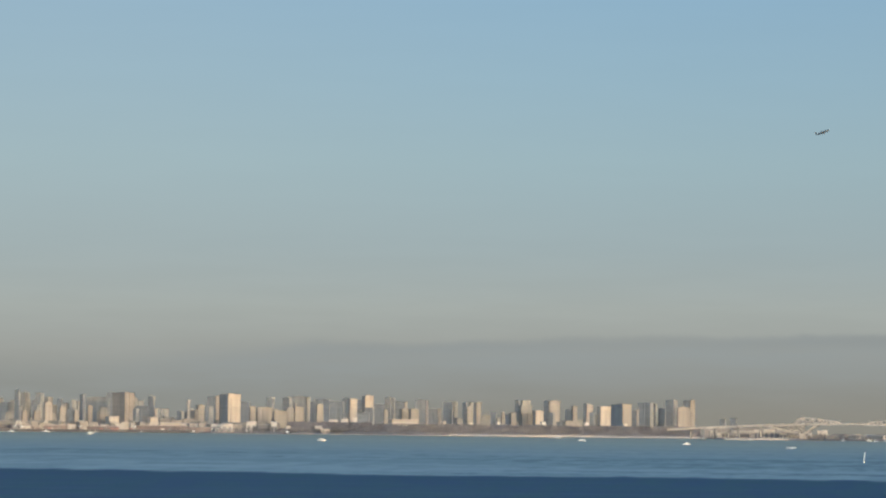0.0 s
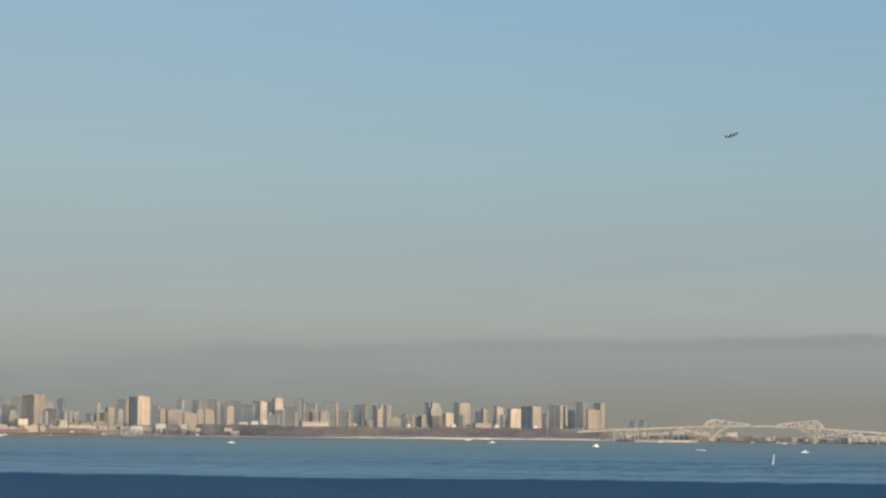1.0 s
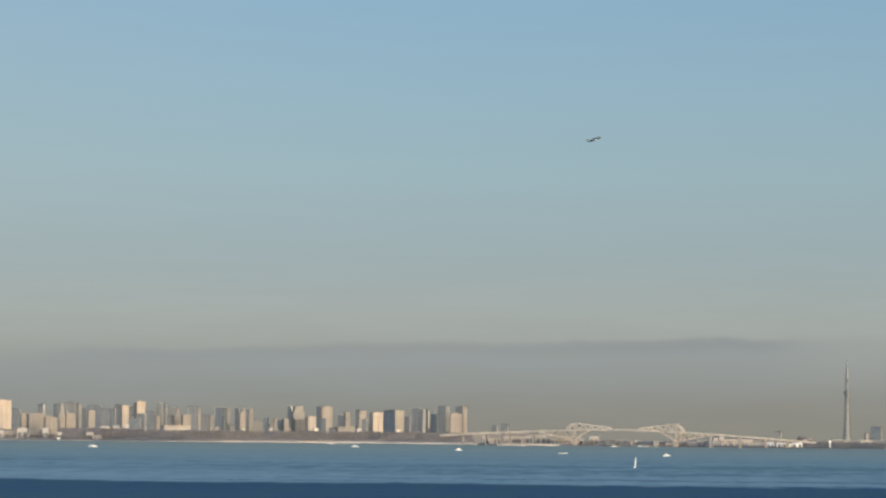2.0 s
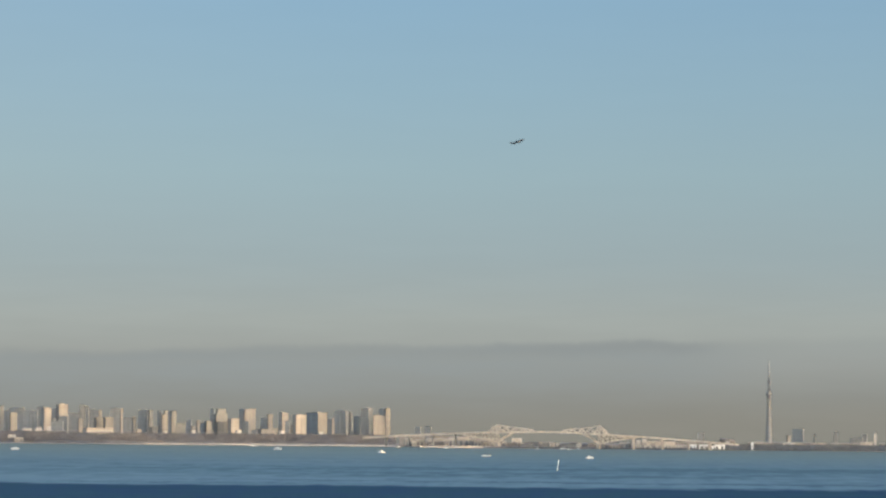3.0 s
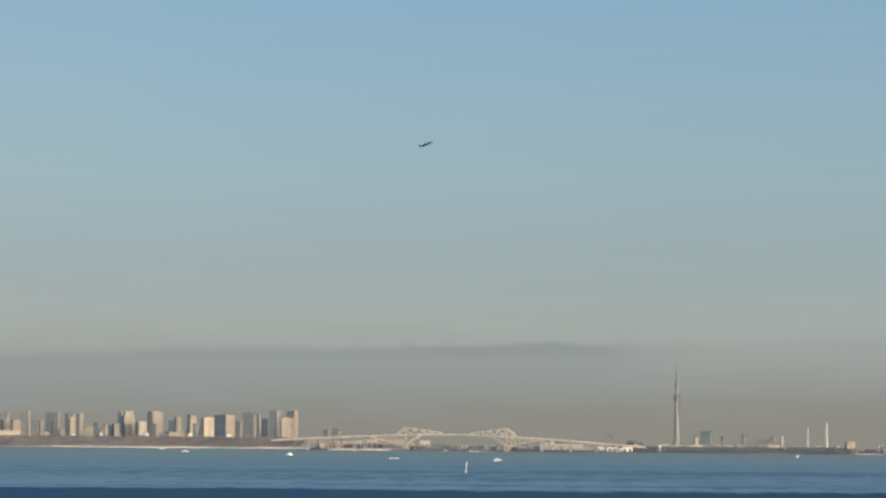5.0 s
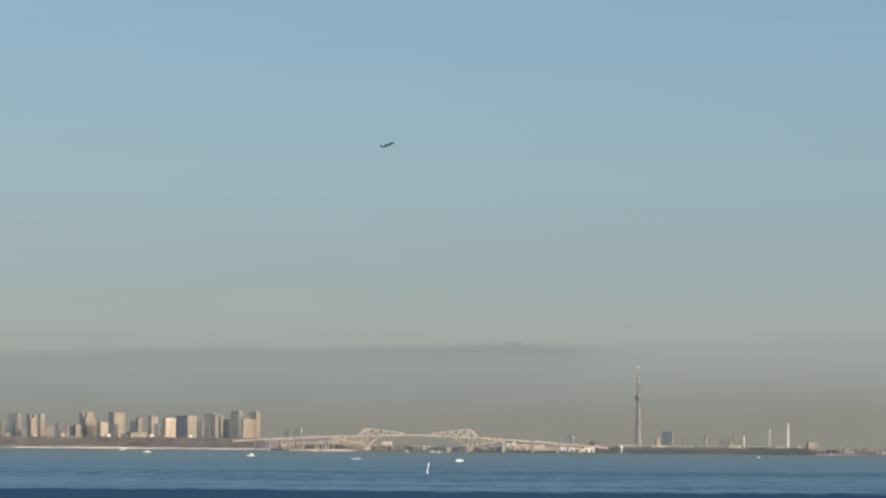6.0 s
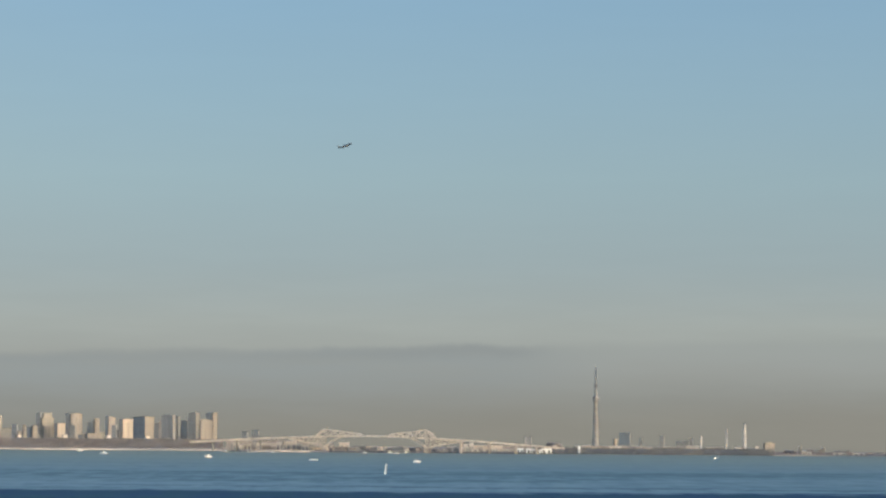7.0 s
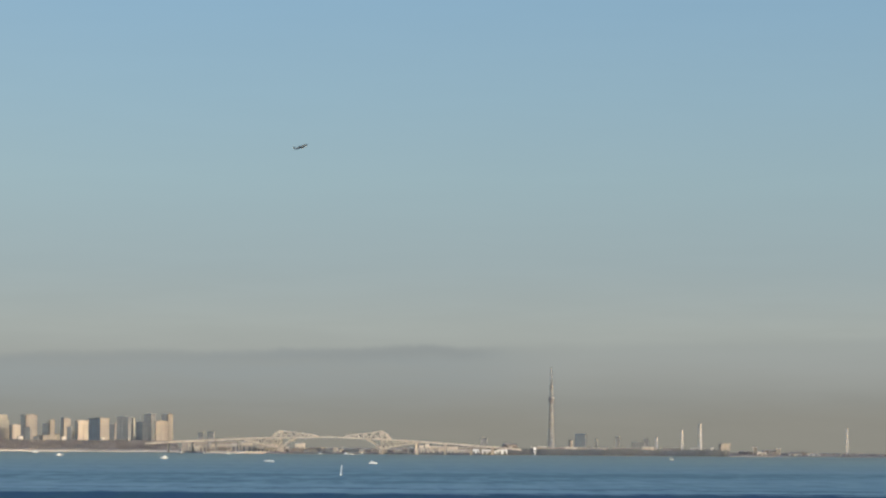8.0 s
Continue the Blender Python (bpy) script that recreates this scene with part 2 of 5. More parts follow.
    spec = n.math("MULTIPLY", n.math("SUBTRACT", 0.26, n.math("MULTIPLY", chop, 0.252)), n.span(ripple, 0.3, 0.7, 1.15, 0.8))
    return n.surface(c, rough, 0.0, n.bump(h, 0.5, 0.35), spec)


HAZE, SEA = haze_sky(), sea()


# ---- mesh helpers ----
def part(name, bm, material, parent=None, label="", m=None):
    me = bpy.data.meshes.new(name)
    bm.to_mesh(me)
    bm.free()
    me.materials.append(material)
    return hang(name, me, parent, label, m)


def hang(name, me, parent=None, label="", m=None):
    """One more object on a mesh, under its thing."""
    ob = new(name, me)
    ob.parent = parent
    if m is not None:
        ob.matrix_basis = m
    return tagged(ob, label) if label else ob


def thing(name, m, label, category, group="", kind=""):
    ob = new(name)
    ob.empty_display_size = 2
    ob.matrix_basis = m
    return tagged(ob, label, category, group, kind)


def box(x0, x1, y0, y1, z0, z1, bm=None, bevel=0.0):
    bm = bm or bmesh.new()
    r = bmesh.ops.create_cube(bm, size=1, matrix=Matrix.LocRotScale(((x0 + x1) / 2, (y0 + y1) / 2, (z0 + z1) / 2), None, (x1 - x0, y1 - y0, z1 - z0)))
    if bevel:
        bmesh.ops.bevel(bm, geom=list({e for v in r["verts"] for e in v.link_edges}), offset=bevel, segments=1, affect="EDGES")
    return bm


def beam(p, q, w, h, bm=None):
    """A straight box member from p to q."""
    bm = bm or bmesh.new()
    p, q = Vector(p), Vector(q)
    d = q - p
    m = Matrix.Translation((p + q) / 2) @ d.to_track_quat("X", "Z").to_matrix().to_4x4()
    bmesh.ops.create_cube(bm, size=1, matrix=m @ Matrix.Diagonal((d.length, w, h, 1)))
    return bm


def lathe(profile, sides=16, bm=None, m=None):
    """A turned form: radius and height from the foot to the top, capped."""
    bm = bm or bmesh.new()
    m = m or Matrix()
    rings = [[bm.verts.new(m @ Vector((r * math.cos(2 * math.pi * i / sides), r * math.sin(2 * math.pi * i / sides), z))) for i in range(sides)]
             for r, z in profile]
    for a, b in zip(rings, rings[1:]):
        for i in range(sides):
            bm.faces.new((a[i], a[(i + 1) % sides], b[(i + 1) % sides], b[i]))
    bm.faces.new(rings[0][::-1])
    bm.faces.new(rings[-1])
    return bm


def loft(sections, bm=None):
    """Skin over rings of equal count, capped at both ends."""
    bm = bm or bmesh.new()
    rings = [[bm.verts.new(p) for p in s] for s in sections]
    for a, b in zip(rings, rings[1:]):
        for i in range(len(a)):
            bm.faces.new((a[i], a[(i + 1) % len(a)], b[(i + 1) % len(a)], b[i]))
    bm.faces.new(rings[0][::-1])
    bm.faces.new(rings[-1])
    bmesh.ops.recalc_face_normals(bm, faces=bm.faces)
    return bm


def spot(az, dist, z=0.0, turn=0.0):
    """A pose at a bearing (degrees right of straight ahead) and distance, turned from facing the shore's watcher."""
    return pose(dist * math.sin(radians(az)), dist * math.cos(radians(az)), z, 0, 0, turn - az)


# ---- the large structure: water, land, sky ----
def coast(az):
    """Distance of the water's edge along a bearing."""
    def ease(a, b):
        u = min(max((az - a) / (b - a), 0), 1)
        return u * u * (3 - 2 * u)
    d = 3710 + 4 * math.sin(az * 3.3) - 170 * (1 - ease(-13.0, -9.6))
    return d - 90 * ease(-9.2, -5.5) - 200 * ease(-1.42, -1.2) - 120 * ease(7.5, 11.5)


def sheet(name, rows, material, label, category):
    bm = bmesh.new()
    g = [[bm.verts.new(p) for p in r] for r in rows]
    for a, b in zip(g, g[1:]):
        for i in range(len(a) - 1):
            bm.faces.new((a[i], a[i + 1], b[i + 1], b[i]))
    bmesh.ops.recalc_face_normals(bm, faces=bm.faces)
    for f in bm.faces:
        f.smooth = True
    return tagged(part(name, bm, material), label, category, kind="structure")


def polar(az, d, z):
    return Vector((d * math.sin(radians(az)), d * math.cos(radians(az)), z))


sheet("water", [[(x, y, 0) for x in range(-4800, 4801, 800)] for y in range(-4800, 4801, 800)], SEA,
      "blue bay water with darker wind-ruffled patches, reflection put into the colour", "water")
AZ = [-18 + 0.1 * i for i in range(361)]
sheet("ground", [[polar(a, coast(a) + d, z + (0.25 * noise.noise((a * 6, d * 0.03, 0)) if d > 2 else 0)) for a in AZ]
                 for d, z in ((0, -0.5), (3, 0.7), (9, 1.3), (40, 1.5), (120, 1.6), (260, 1.7), (420, 1.7), (560, 1.7), (900, 1.7))], EARTH,
      "flat reclaimed land of dark earth and scrub behind the shore", "ground")
SKY_R = 4960
bd = sheet("backdrop", [[polar(-45 + 3 * i, SKY_R, z) for i in range(31)] for z in (-80, 0, 150, 400, 800, 1600)], HAZE,
           "hazy blue winter sky over a brown smog layer", "sky")


# ---- buildings ----
def tower(az, dist, left, right, h, wall, turn=40.0, z0=1.5, ribs=0, top=1, label="", name="tower_block", crown=0.0, shade_faced=None):
    """A block whose nearest upright edge stands at the bearing: left and right are the widths that its two near sides show across the view."""
    s, c = math.sin(radians(turn)), math.cos(radians(turn))
    a, b = max(left / s, 1.6), max(right / c, 1.6)
    if right < 1.0:
        b = 2.4
    if left < 1.0:
        a = min(b, 12.0)
    h -= 0.5
    t = thing(name, spot(az, dist, z0, turn), label, "building")
    body = part("wall", box(0, b, 0, a, -2.0, h, bevel=0.12), wall, t)
    k = 0.35
    par = bmesh.new()
    for q in ((-k, b + k, -k, k), (-k, b + k, a - k, a + k), (-k, k, k, a - k), (b - k, b + k, k, a - k)):
        box(*q, h - 0.3, h + 0.5, par)
    part("parapet", par, wall, t)
    part("roof", box(k, b - k, k, a - k, h, h + 0.15), ROOFING, t)
    if top:
        f = 0.15 if crown else 0.3
        w, d = b * (1 - 1.8 * f), a * (1 - 1.8 * f)
        hh = crown or min(max(h * 0.035, 0.9), 1.5)
        part("machine_room", box(b * f, b * f + w, a * f, a * f + d, h + 0.15, h + hh, bevel=0.1), wall, t)
        if top > 1:
            part("mast", lathe(((0.25, h + hh), (0.12, h + hh + 5), (0.05, h + hh + 6.5)), 6, m=Matrix.Translation((b * 0.5, a * 0.5, 0))), TOWER_STEEL, t)
    # Added dark panel tones down the sunlit narrow end.
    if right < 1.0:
        part("end_wall", box(0.1, b - 0.1, -0.07, 0.02, -1.0, h - 0.35), DIMMED_GREY, body, "dark panel dimming the sunlit end")
    # Added panel deepens the left side; its shade is in the colour.
    if shade_faced:
        part("glazed_front", box(-0.08, 0.02, 0.1, a - 0.1, -1.0, h - 0.35), shade_faced, body, "dark panel painting shade on the left side")
    rng = random.Random(int(az * 1000) + int(h * 10))
    if h > 9:
        for length, m in ((b, pose(0, 0, 0)), (a, pose(0, 0, 0, 0, 0, 90) @ Matrix.Diagonal((1, -1, 1, 1)))):
            for i in range(rng.choice((0, 0, 1, 1)) if length > 5 else 0):
                x, w = rng.uniform(0.1, 0.85) * length, rng.uniform(0.4, 1.3)
                part("window_strip", box(x, min(x + w, length - 0.4), -0.12, 0.1, rng.uniform(0.5, h * 0.3), h * rng.uniform(0.7, 0.97)), STRIP, body, "dark window strip", m)
    if h > 13 and not ribs and rng.random() < 0.7:
        step = rng.choice((2.4, 2.4, 3.2))
        mesh = part("balcony", box(0.25, b - 0.25, -0.32, 0.05, 0, 0.32), wall, t, m=pose(0, 0, h - 1.6)).data
        for i in range(1, int((h - 4) / step)):
            hang("balcony", mesh, t, m=pose(0, 0, h - 1.6 - i * step))
    if ribs:
        mesh = None
        for i in range(ribs + 1):
            for m in (pose(b * i / ribs, -0.1, 0), pose(-0.1, a * i / ribs, 0)):
                if mesh is None:
                    mesh = part("pilaster", box(-0.32, 0.32, -0.32, 0.32, -1.0, h - 0.4), wall, t, m=m).data
                else:
                    hang("pilaster", mesh, t, m=m)
    return t


def shed(az, dist, w, h, wall, depth=14.0, z0=1.5, pitch=0.0, turn=0.0, label="", name="warehouse", doors=2):
    """A long low house on the quay, with a flat or pitched roof and loading doors."""
    t = thing(name, spot(az, dist, z0, turn), label, "warehouse" if name == "warehouse" else "building")
    body = part("wall", box(-w / 2, w / 2, 0, depth, -0.8, h, bevel=0.06), wall, t)
    bm = bmesh.new()
    e, r = 0.4, max(pitch, 0.12)
    pts = [(-w / 2 - e, -e, h), (w / 2 + e, -e, h), (w / 2 + e, depth + e, h), (-w / 2 - e, depth + e, h)]
    v = [bm.verts.new(p) for p in pts] + [bm.verts.new((x, y, z + 0.25)) for x, y, z in pts]
    rd = [bm.verts.new((-w / 2 - e, depth / 2, h + 0.25 + r)), bm.verts.new((w / 2 + e, depth / 2, h + 0.25 + r))]
    for f in ((v[0], v[1], v[5], v[4]), (v[2], v[3], v[7], v[6]), (v[4], v[5], rd[1], rd[0]), (v[6], v[7], rd[0], rd[1]),
              (v[1], v[2], v[6], rd[1], v[5]), (v[3], v[0], v[4], rd[0], v[7]), (v[3], v[2], v[1], v[0])):
        bm.faces.new(f)
    part("roof", bm, ROOFING, t)
    for i in range(doors):
        x = w * ((i + 0.5) / doors - 0.5)
        part("loading_door", box(x - min(1.6, w * 0.12), x + min(1.6, w * 0.12), -0.12, 0.05, -0.8, h * 0.6), STRIP, body, "dark loading door")
    return t


def chimney(az, dist, r, h, label, z0=1.5, name="chimney", bands=0):
    t = thing(name, spot(az, dist, z0), label, "chimney")
    stack = part("shaft", lathe(((r * 1.25, -1), (r * 1.1, h * 0.15), (r, h * 0.6), (r * 0.92, h)), 18), CHIMNEY, t)
    part("rim", lathe(((r * 1.05, h - 0.5), (r * 1.08, h + 0.25), (r * 0.8, h + 0.25)), 18), CONCRETE, stack)
    part("flue", lathe(((r * 0.6, h), (r * 0.6, h + 0.9)), 12), ROOFING, stack, "dark flue")
    for i in range(bands):
        z = h * (0.55 + 0.15 * i)
        part("gallery", lathe(((r * 1.15, z), (r * 1.25, z + 0.1), (r * 1.25, z + 0.4), (r * 1.1, z + 0.4)), 18), TOWER_STEEL, t)
    return t


def storage_tank(az, dist, r, label):
    t = thing("storage_tank", spot(az, dist, 1.5), label, "tank")
    part("shell", lathe([(r, -1.0), (r, r * 0.7)] + [(r * math.cos(q), r * 0.7 + r * 0.9 * math.sin(q)) for q in (0.3, 0.7, 1.1, 1.45)], 20), WHITE_PAINT, t)
    part("rim", lathe(((r * 1.02, r * 0.62), (r * 1.06, r * 0.68), (r * 1.06, r * 0.76), (r, r * 0.8)), 20), CONCRETE, t)
    part("vent", lathe(((r * 0.12, r * 1.5), (r * 0.12, r * 1.75), (r * 0.05, r * 1.8)), 8), CONCRETE, t)
    return t


def coast_wall(name, az0, az1, off, h, thick, material, label, z0=-0.5):
    """A sea wall that follows the water's edge."""
    n = max(int((az1 - az0) / 0.12), 2)
    rows = []
    for i in range(n + 1):
        a = az0 + (az1 - az0) * i / n
        d = coast(a) + off
        rows.append([polar(a, d, z0), polar(a, d + 0.25, h - 0.2), polar(a, d + 0.6, h), polar(a, d + thick, h), polar(a, d + thick, z0)])
    return tagged(part(name, loft(rows), material), label, "sea wall", kind="structure")


def bank(name, az0, az1, off, h, depth, label, seed, soil=SCRUB):
    """A scrub-covered slope that rises from the strand."""
    n = max(int((az1 - az0) / 0.02), 8)
    rows = []
    for k in range(7):
        u = k / 6
        row = []
        for i in range(n + 1):
            a = az0 + (az1 - az0) * i / n
            ends = min(1.0, (a - az0) / 0.25, (az1 - a) / 0.07)
            z = 0.4 + h * (u ** 0.7) * ends * (0.94 + 0.16 * noise.noise((a * 4, seed, u))) + 0.5 * noise.noise((a * 22, u * 5, seed))
            row.append(polar(a, coast(a) + off + depth * u, max(z, 0.2)))
        rows.append(row)
    rows.append([p + Vector((p.x, p.y, 0)).normalized() * 12 - Vector((0, 0, p.z)) for p in rows[-1]])
    return sheet(name, rows, soil, label, "bank")


def wood(name, az0, az1, off, depth, h0, h1, count, label, seed, size=2.6, slope=None, leaf=LEAVES):
    """Far woods: many small uneven clumps with gaps; slope gives the offset, height and depth of the bank they grow on."""
    rng = random.Random(seed)
    ico = bmesh.new()
    bmesh.ops.create_icosphere(ico, subdivisions=2, radius=1)
    base = np.array([v.co[:] for v in ico.verts])
    tri = np.array([[v.index for v in f.verts] for f in ico.faces])
    ico.free()
    vs, fs, k = [], [], 0
    for i in range(count):
        u = rng.random()
        a = az0 + (az1 - az0) * u
        d = coast(a) + off + depth * rng.random()
        top = (h0 + (h1 - h0) * u) * (0.86 + 0.18 * noise.noise((a * 3.1, seed, 0.0)) + rng.uniform(-0.1, 0.14))
        r = size * rng.uniform(0.45, 1.0)
        c = np.array(polar(a, d, max(top - r * 0.8 + 1.2, 1.4) if rng.random() < 0.55 else rng.uniform(1.2, max(top, 1.6))))
        if slope:
            so, sh, sd = slope
            u2 = min(max((d - coast(a) - so) / sd, 0.0), 1.0)
            c = np.array(polar(a, d, 0.4 + sh * u2 ** 0.7 + r * rng.uniform(-0.2, 0.5)))
        wob = 1 + 0.28 * np.sin(base @ np.array([rng.uniform(2, 6), rng.uniform(2, 6), rng.uniform(2, 6)]) + rng.uniform(0, 6))
        vs.append(base * wob[:, None] * np.array([r * rng.uniform(0.8, 1.5), r, r * rng.uniform(0.6, 1.1)]) + c)
        fs.append(tri + k)
        k += len(base)
    me = bpy.data.meshes.new(name)
    me.from_pydata(np.concatenate(vs).tolist(), [], np.concatenate(fs).tolist())
    me.materials.append(leaf)
    me.polygons.foreach_set("use_smooth", [True] * len(me.polygons))
    return tagged(new(name, me), label, "trees", kind="stuff")


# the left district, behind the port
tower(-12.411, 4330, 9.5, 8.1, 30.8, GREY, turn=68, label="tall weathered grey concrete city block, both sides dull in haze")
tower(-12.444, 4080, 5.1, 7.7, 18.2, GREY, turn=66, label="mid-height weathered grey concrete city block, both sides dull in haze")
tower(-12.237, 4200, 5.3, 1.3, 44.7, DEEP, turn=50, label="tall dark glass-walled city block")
tower(-12.148, 4300, 5.4, 6.1, 42.3, HAZE_MID, turn=68, label="tall plain mid-grey city block, both sides dull in haze")
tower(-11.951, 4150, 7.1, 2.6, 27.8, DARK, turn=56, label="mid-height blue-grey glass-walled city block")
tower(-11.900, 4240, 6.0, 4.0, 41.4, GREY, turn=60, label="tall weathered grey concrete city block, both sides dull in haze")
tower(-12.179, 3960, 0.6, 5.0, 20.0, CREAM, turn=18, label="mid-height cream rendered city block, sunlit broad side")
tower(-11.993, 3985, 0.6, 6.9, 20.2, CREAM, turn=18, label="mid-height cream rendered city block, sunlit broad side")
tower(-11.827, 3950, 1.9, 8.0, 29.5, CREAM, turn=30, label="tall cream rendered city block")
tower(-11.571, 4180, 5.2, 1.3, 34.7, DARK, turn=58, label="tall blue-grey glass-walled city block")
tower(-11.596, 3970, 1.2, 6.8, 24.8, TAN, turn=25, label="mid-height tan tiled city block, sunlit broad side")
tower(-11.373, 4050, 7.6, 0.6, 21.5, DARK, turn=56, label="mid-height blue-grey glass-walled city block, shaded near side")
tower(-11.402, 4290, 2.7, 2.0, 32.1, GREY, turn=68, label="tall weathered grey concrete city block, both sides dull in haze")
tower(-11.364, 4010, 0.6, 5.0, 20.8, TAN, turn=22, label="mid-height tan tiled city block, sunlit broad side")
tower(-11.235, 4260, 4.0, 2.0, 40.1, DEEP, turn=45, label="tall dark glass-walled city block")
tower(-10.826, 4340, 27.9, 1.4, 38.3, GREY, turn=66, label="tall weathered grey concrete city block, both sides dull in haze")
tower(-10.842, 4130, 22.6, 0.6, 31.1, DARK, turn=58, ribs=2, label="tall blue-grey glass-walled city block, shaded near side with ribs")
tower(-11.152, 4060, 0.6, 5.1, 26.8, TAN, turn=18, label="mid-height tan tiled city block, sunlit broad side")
tower(-10.957, 4050, 1.9, 7.6, 25.0, HAZE_MID, turn=40, label="mid-height plain mid-grey city block")
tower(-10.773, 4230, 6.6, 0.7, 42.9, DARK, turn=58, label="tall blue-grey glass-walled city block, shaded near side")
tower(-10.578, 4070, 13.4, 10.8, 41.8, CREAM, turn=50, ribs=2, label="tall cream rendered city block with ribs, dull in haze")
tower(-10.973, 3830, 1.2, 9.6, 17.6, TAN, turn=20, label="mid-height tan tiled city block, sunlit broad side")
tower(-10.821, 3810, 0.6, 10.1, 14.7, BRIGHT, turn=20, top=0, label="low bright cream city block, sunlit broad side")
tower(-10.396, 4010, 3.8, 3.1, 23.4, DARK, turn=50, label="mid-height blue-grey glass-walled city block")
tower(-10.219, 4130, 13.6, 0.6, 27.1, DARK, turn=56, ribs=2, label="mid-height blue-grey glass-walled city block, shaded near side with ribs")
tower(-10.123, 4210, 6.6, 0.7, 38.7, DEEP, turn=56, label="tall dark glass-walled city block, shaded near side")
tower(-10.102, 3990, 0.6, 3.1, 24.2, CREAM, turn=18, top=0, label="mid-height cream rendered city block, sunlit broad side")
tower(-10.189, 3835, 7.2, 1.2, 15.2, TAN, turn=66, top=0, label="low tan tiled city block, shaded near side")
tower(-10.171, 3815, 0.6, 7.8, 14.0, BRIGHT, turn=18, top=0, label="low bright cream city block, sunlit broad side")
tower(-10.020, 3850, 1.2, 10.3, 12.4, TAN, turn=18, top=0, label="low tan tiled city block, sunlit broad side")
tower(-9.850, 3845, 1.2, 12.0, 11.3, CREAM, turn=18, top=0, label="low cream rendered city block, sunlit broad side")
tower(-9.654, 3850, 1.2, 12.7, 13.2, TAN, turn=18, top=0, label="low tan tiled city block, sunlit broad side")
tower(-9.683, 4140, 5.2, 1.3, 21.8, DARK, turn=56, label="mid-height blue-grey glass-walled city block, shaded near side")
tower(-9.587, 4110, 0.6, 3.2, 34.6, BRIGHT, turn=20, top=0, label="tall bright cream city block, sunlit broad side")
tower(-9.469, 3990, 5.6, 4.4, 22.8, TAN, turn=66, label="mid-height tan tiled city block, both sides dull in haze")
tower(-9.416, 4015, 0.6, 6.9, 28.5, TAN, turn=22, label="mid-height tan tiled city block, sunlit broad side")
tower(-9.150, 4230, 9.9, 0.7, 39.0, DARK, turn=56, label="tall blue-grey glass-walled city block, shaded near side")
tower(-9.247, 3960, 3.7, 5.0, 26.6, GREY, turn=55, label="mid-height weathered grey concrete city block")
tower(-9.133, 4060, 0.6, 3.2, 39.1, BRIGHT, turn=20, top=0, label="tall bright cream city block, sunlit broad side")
tower(-8.946, 4050, 10.1, 14.0, 41.1, BRIGHT, turn=35, shade_faced=DARK, label="tall bright cream city block with shade painted on one side")
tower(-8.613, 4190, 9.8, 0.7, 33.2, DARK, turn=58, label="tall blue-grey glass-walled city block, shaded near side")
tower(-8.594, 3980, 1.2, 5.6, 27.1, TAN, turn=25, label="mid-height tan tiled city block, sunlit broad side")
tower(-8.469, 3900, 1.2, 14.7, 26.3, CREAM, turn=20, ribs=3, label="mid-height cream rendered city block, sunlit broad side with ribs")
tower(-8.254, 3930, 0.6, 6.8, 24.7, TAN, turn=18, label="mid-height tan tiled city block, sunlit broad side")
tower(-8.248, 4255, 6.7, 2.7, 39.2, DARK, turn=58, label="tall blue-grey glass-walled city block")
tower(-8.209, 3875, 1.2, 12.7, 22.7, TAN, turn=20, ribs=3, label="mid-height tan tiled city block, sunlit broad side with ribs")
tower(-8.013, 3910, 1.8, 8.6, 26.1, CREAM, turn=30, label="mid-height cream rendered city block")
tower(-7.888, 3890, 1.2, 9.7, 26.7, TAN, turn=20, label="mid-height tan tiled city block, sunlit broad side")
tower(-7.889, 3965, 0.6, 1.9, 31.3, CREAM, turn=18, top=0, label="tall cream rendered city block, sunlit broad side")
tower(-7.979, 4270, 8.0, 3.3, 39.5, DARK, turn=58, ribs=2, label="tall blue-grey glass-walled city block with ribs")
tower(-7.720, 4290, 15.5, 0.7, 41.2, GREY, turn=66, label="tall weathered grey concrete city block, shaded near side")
tower(-7.702, 4080, 1.3, 3.8, 39.1, HAZE_MID, turn=20, top=0, label="tall plain mid-grey city block, sunlit broad side")
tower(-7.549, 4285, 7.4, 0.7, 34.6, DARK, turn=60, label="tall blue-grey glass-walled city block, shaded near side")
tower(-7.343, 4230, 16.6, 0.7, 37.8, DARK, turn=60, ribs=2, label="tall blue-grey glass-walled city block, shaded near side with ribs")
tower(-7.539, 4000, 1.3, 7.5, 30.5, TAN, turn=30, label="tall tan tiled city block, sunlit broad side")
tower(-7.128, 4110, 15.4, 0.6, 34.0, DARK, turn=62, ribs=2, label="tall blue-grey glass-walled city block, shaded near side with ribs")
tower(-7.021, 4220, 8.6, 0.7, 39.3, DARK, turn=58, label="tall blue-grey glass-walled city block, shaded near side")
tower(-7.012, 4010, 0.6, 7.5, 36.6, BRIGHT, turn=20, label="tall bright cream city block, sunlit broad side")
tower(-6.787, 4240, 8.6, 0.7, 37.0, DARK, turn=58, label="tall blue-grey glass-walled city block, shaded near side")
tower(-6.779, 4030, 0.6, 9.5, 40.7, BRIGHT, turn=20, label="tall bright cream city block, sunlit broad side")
tower(-6.722, 3850, 12.7, 0.6, 21.3, DARK, turn=60, label="mid-height blue-grey glass-walled city block, shaded near side")
tower(-6.464, 4120, 18.7, 0.6, 31.9, GREY, turn=62, label="tall weathered grey concrete city block, shaded near side")
tower(-6.652, 3990, 9.4, 0.6, 27.4, DARK, turn=60, label="mid-height blue-grey glass-walled city block, shaded near side")
tower(-6.376, 4060, 6.4, 0.6, 39.9, GREY, turn=70, label="tall weathered grey concrete city block, shaded near side")
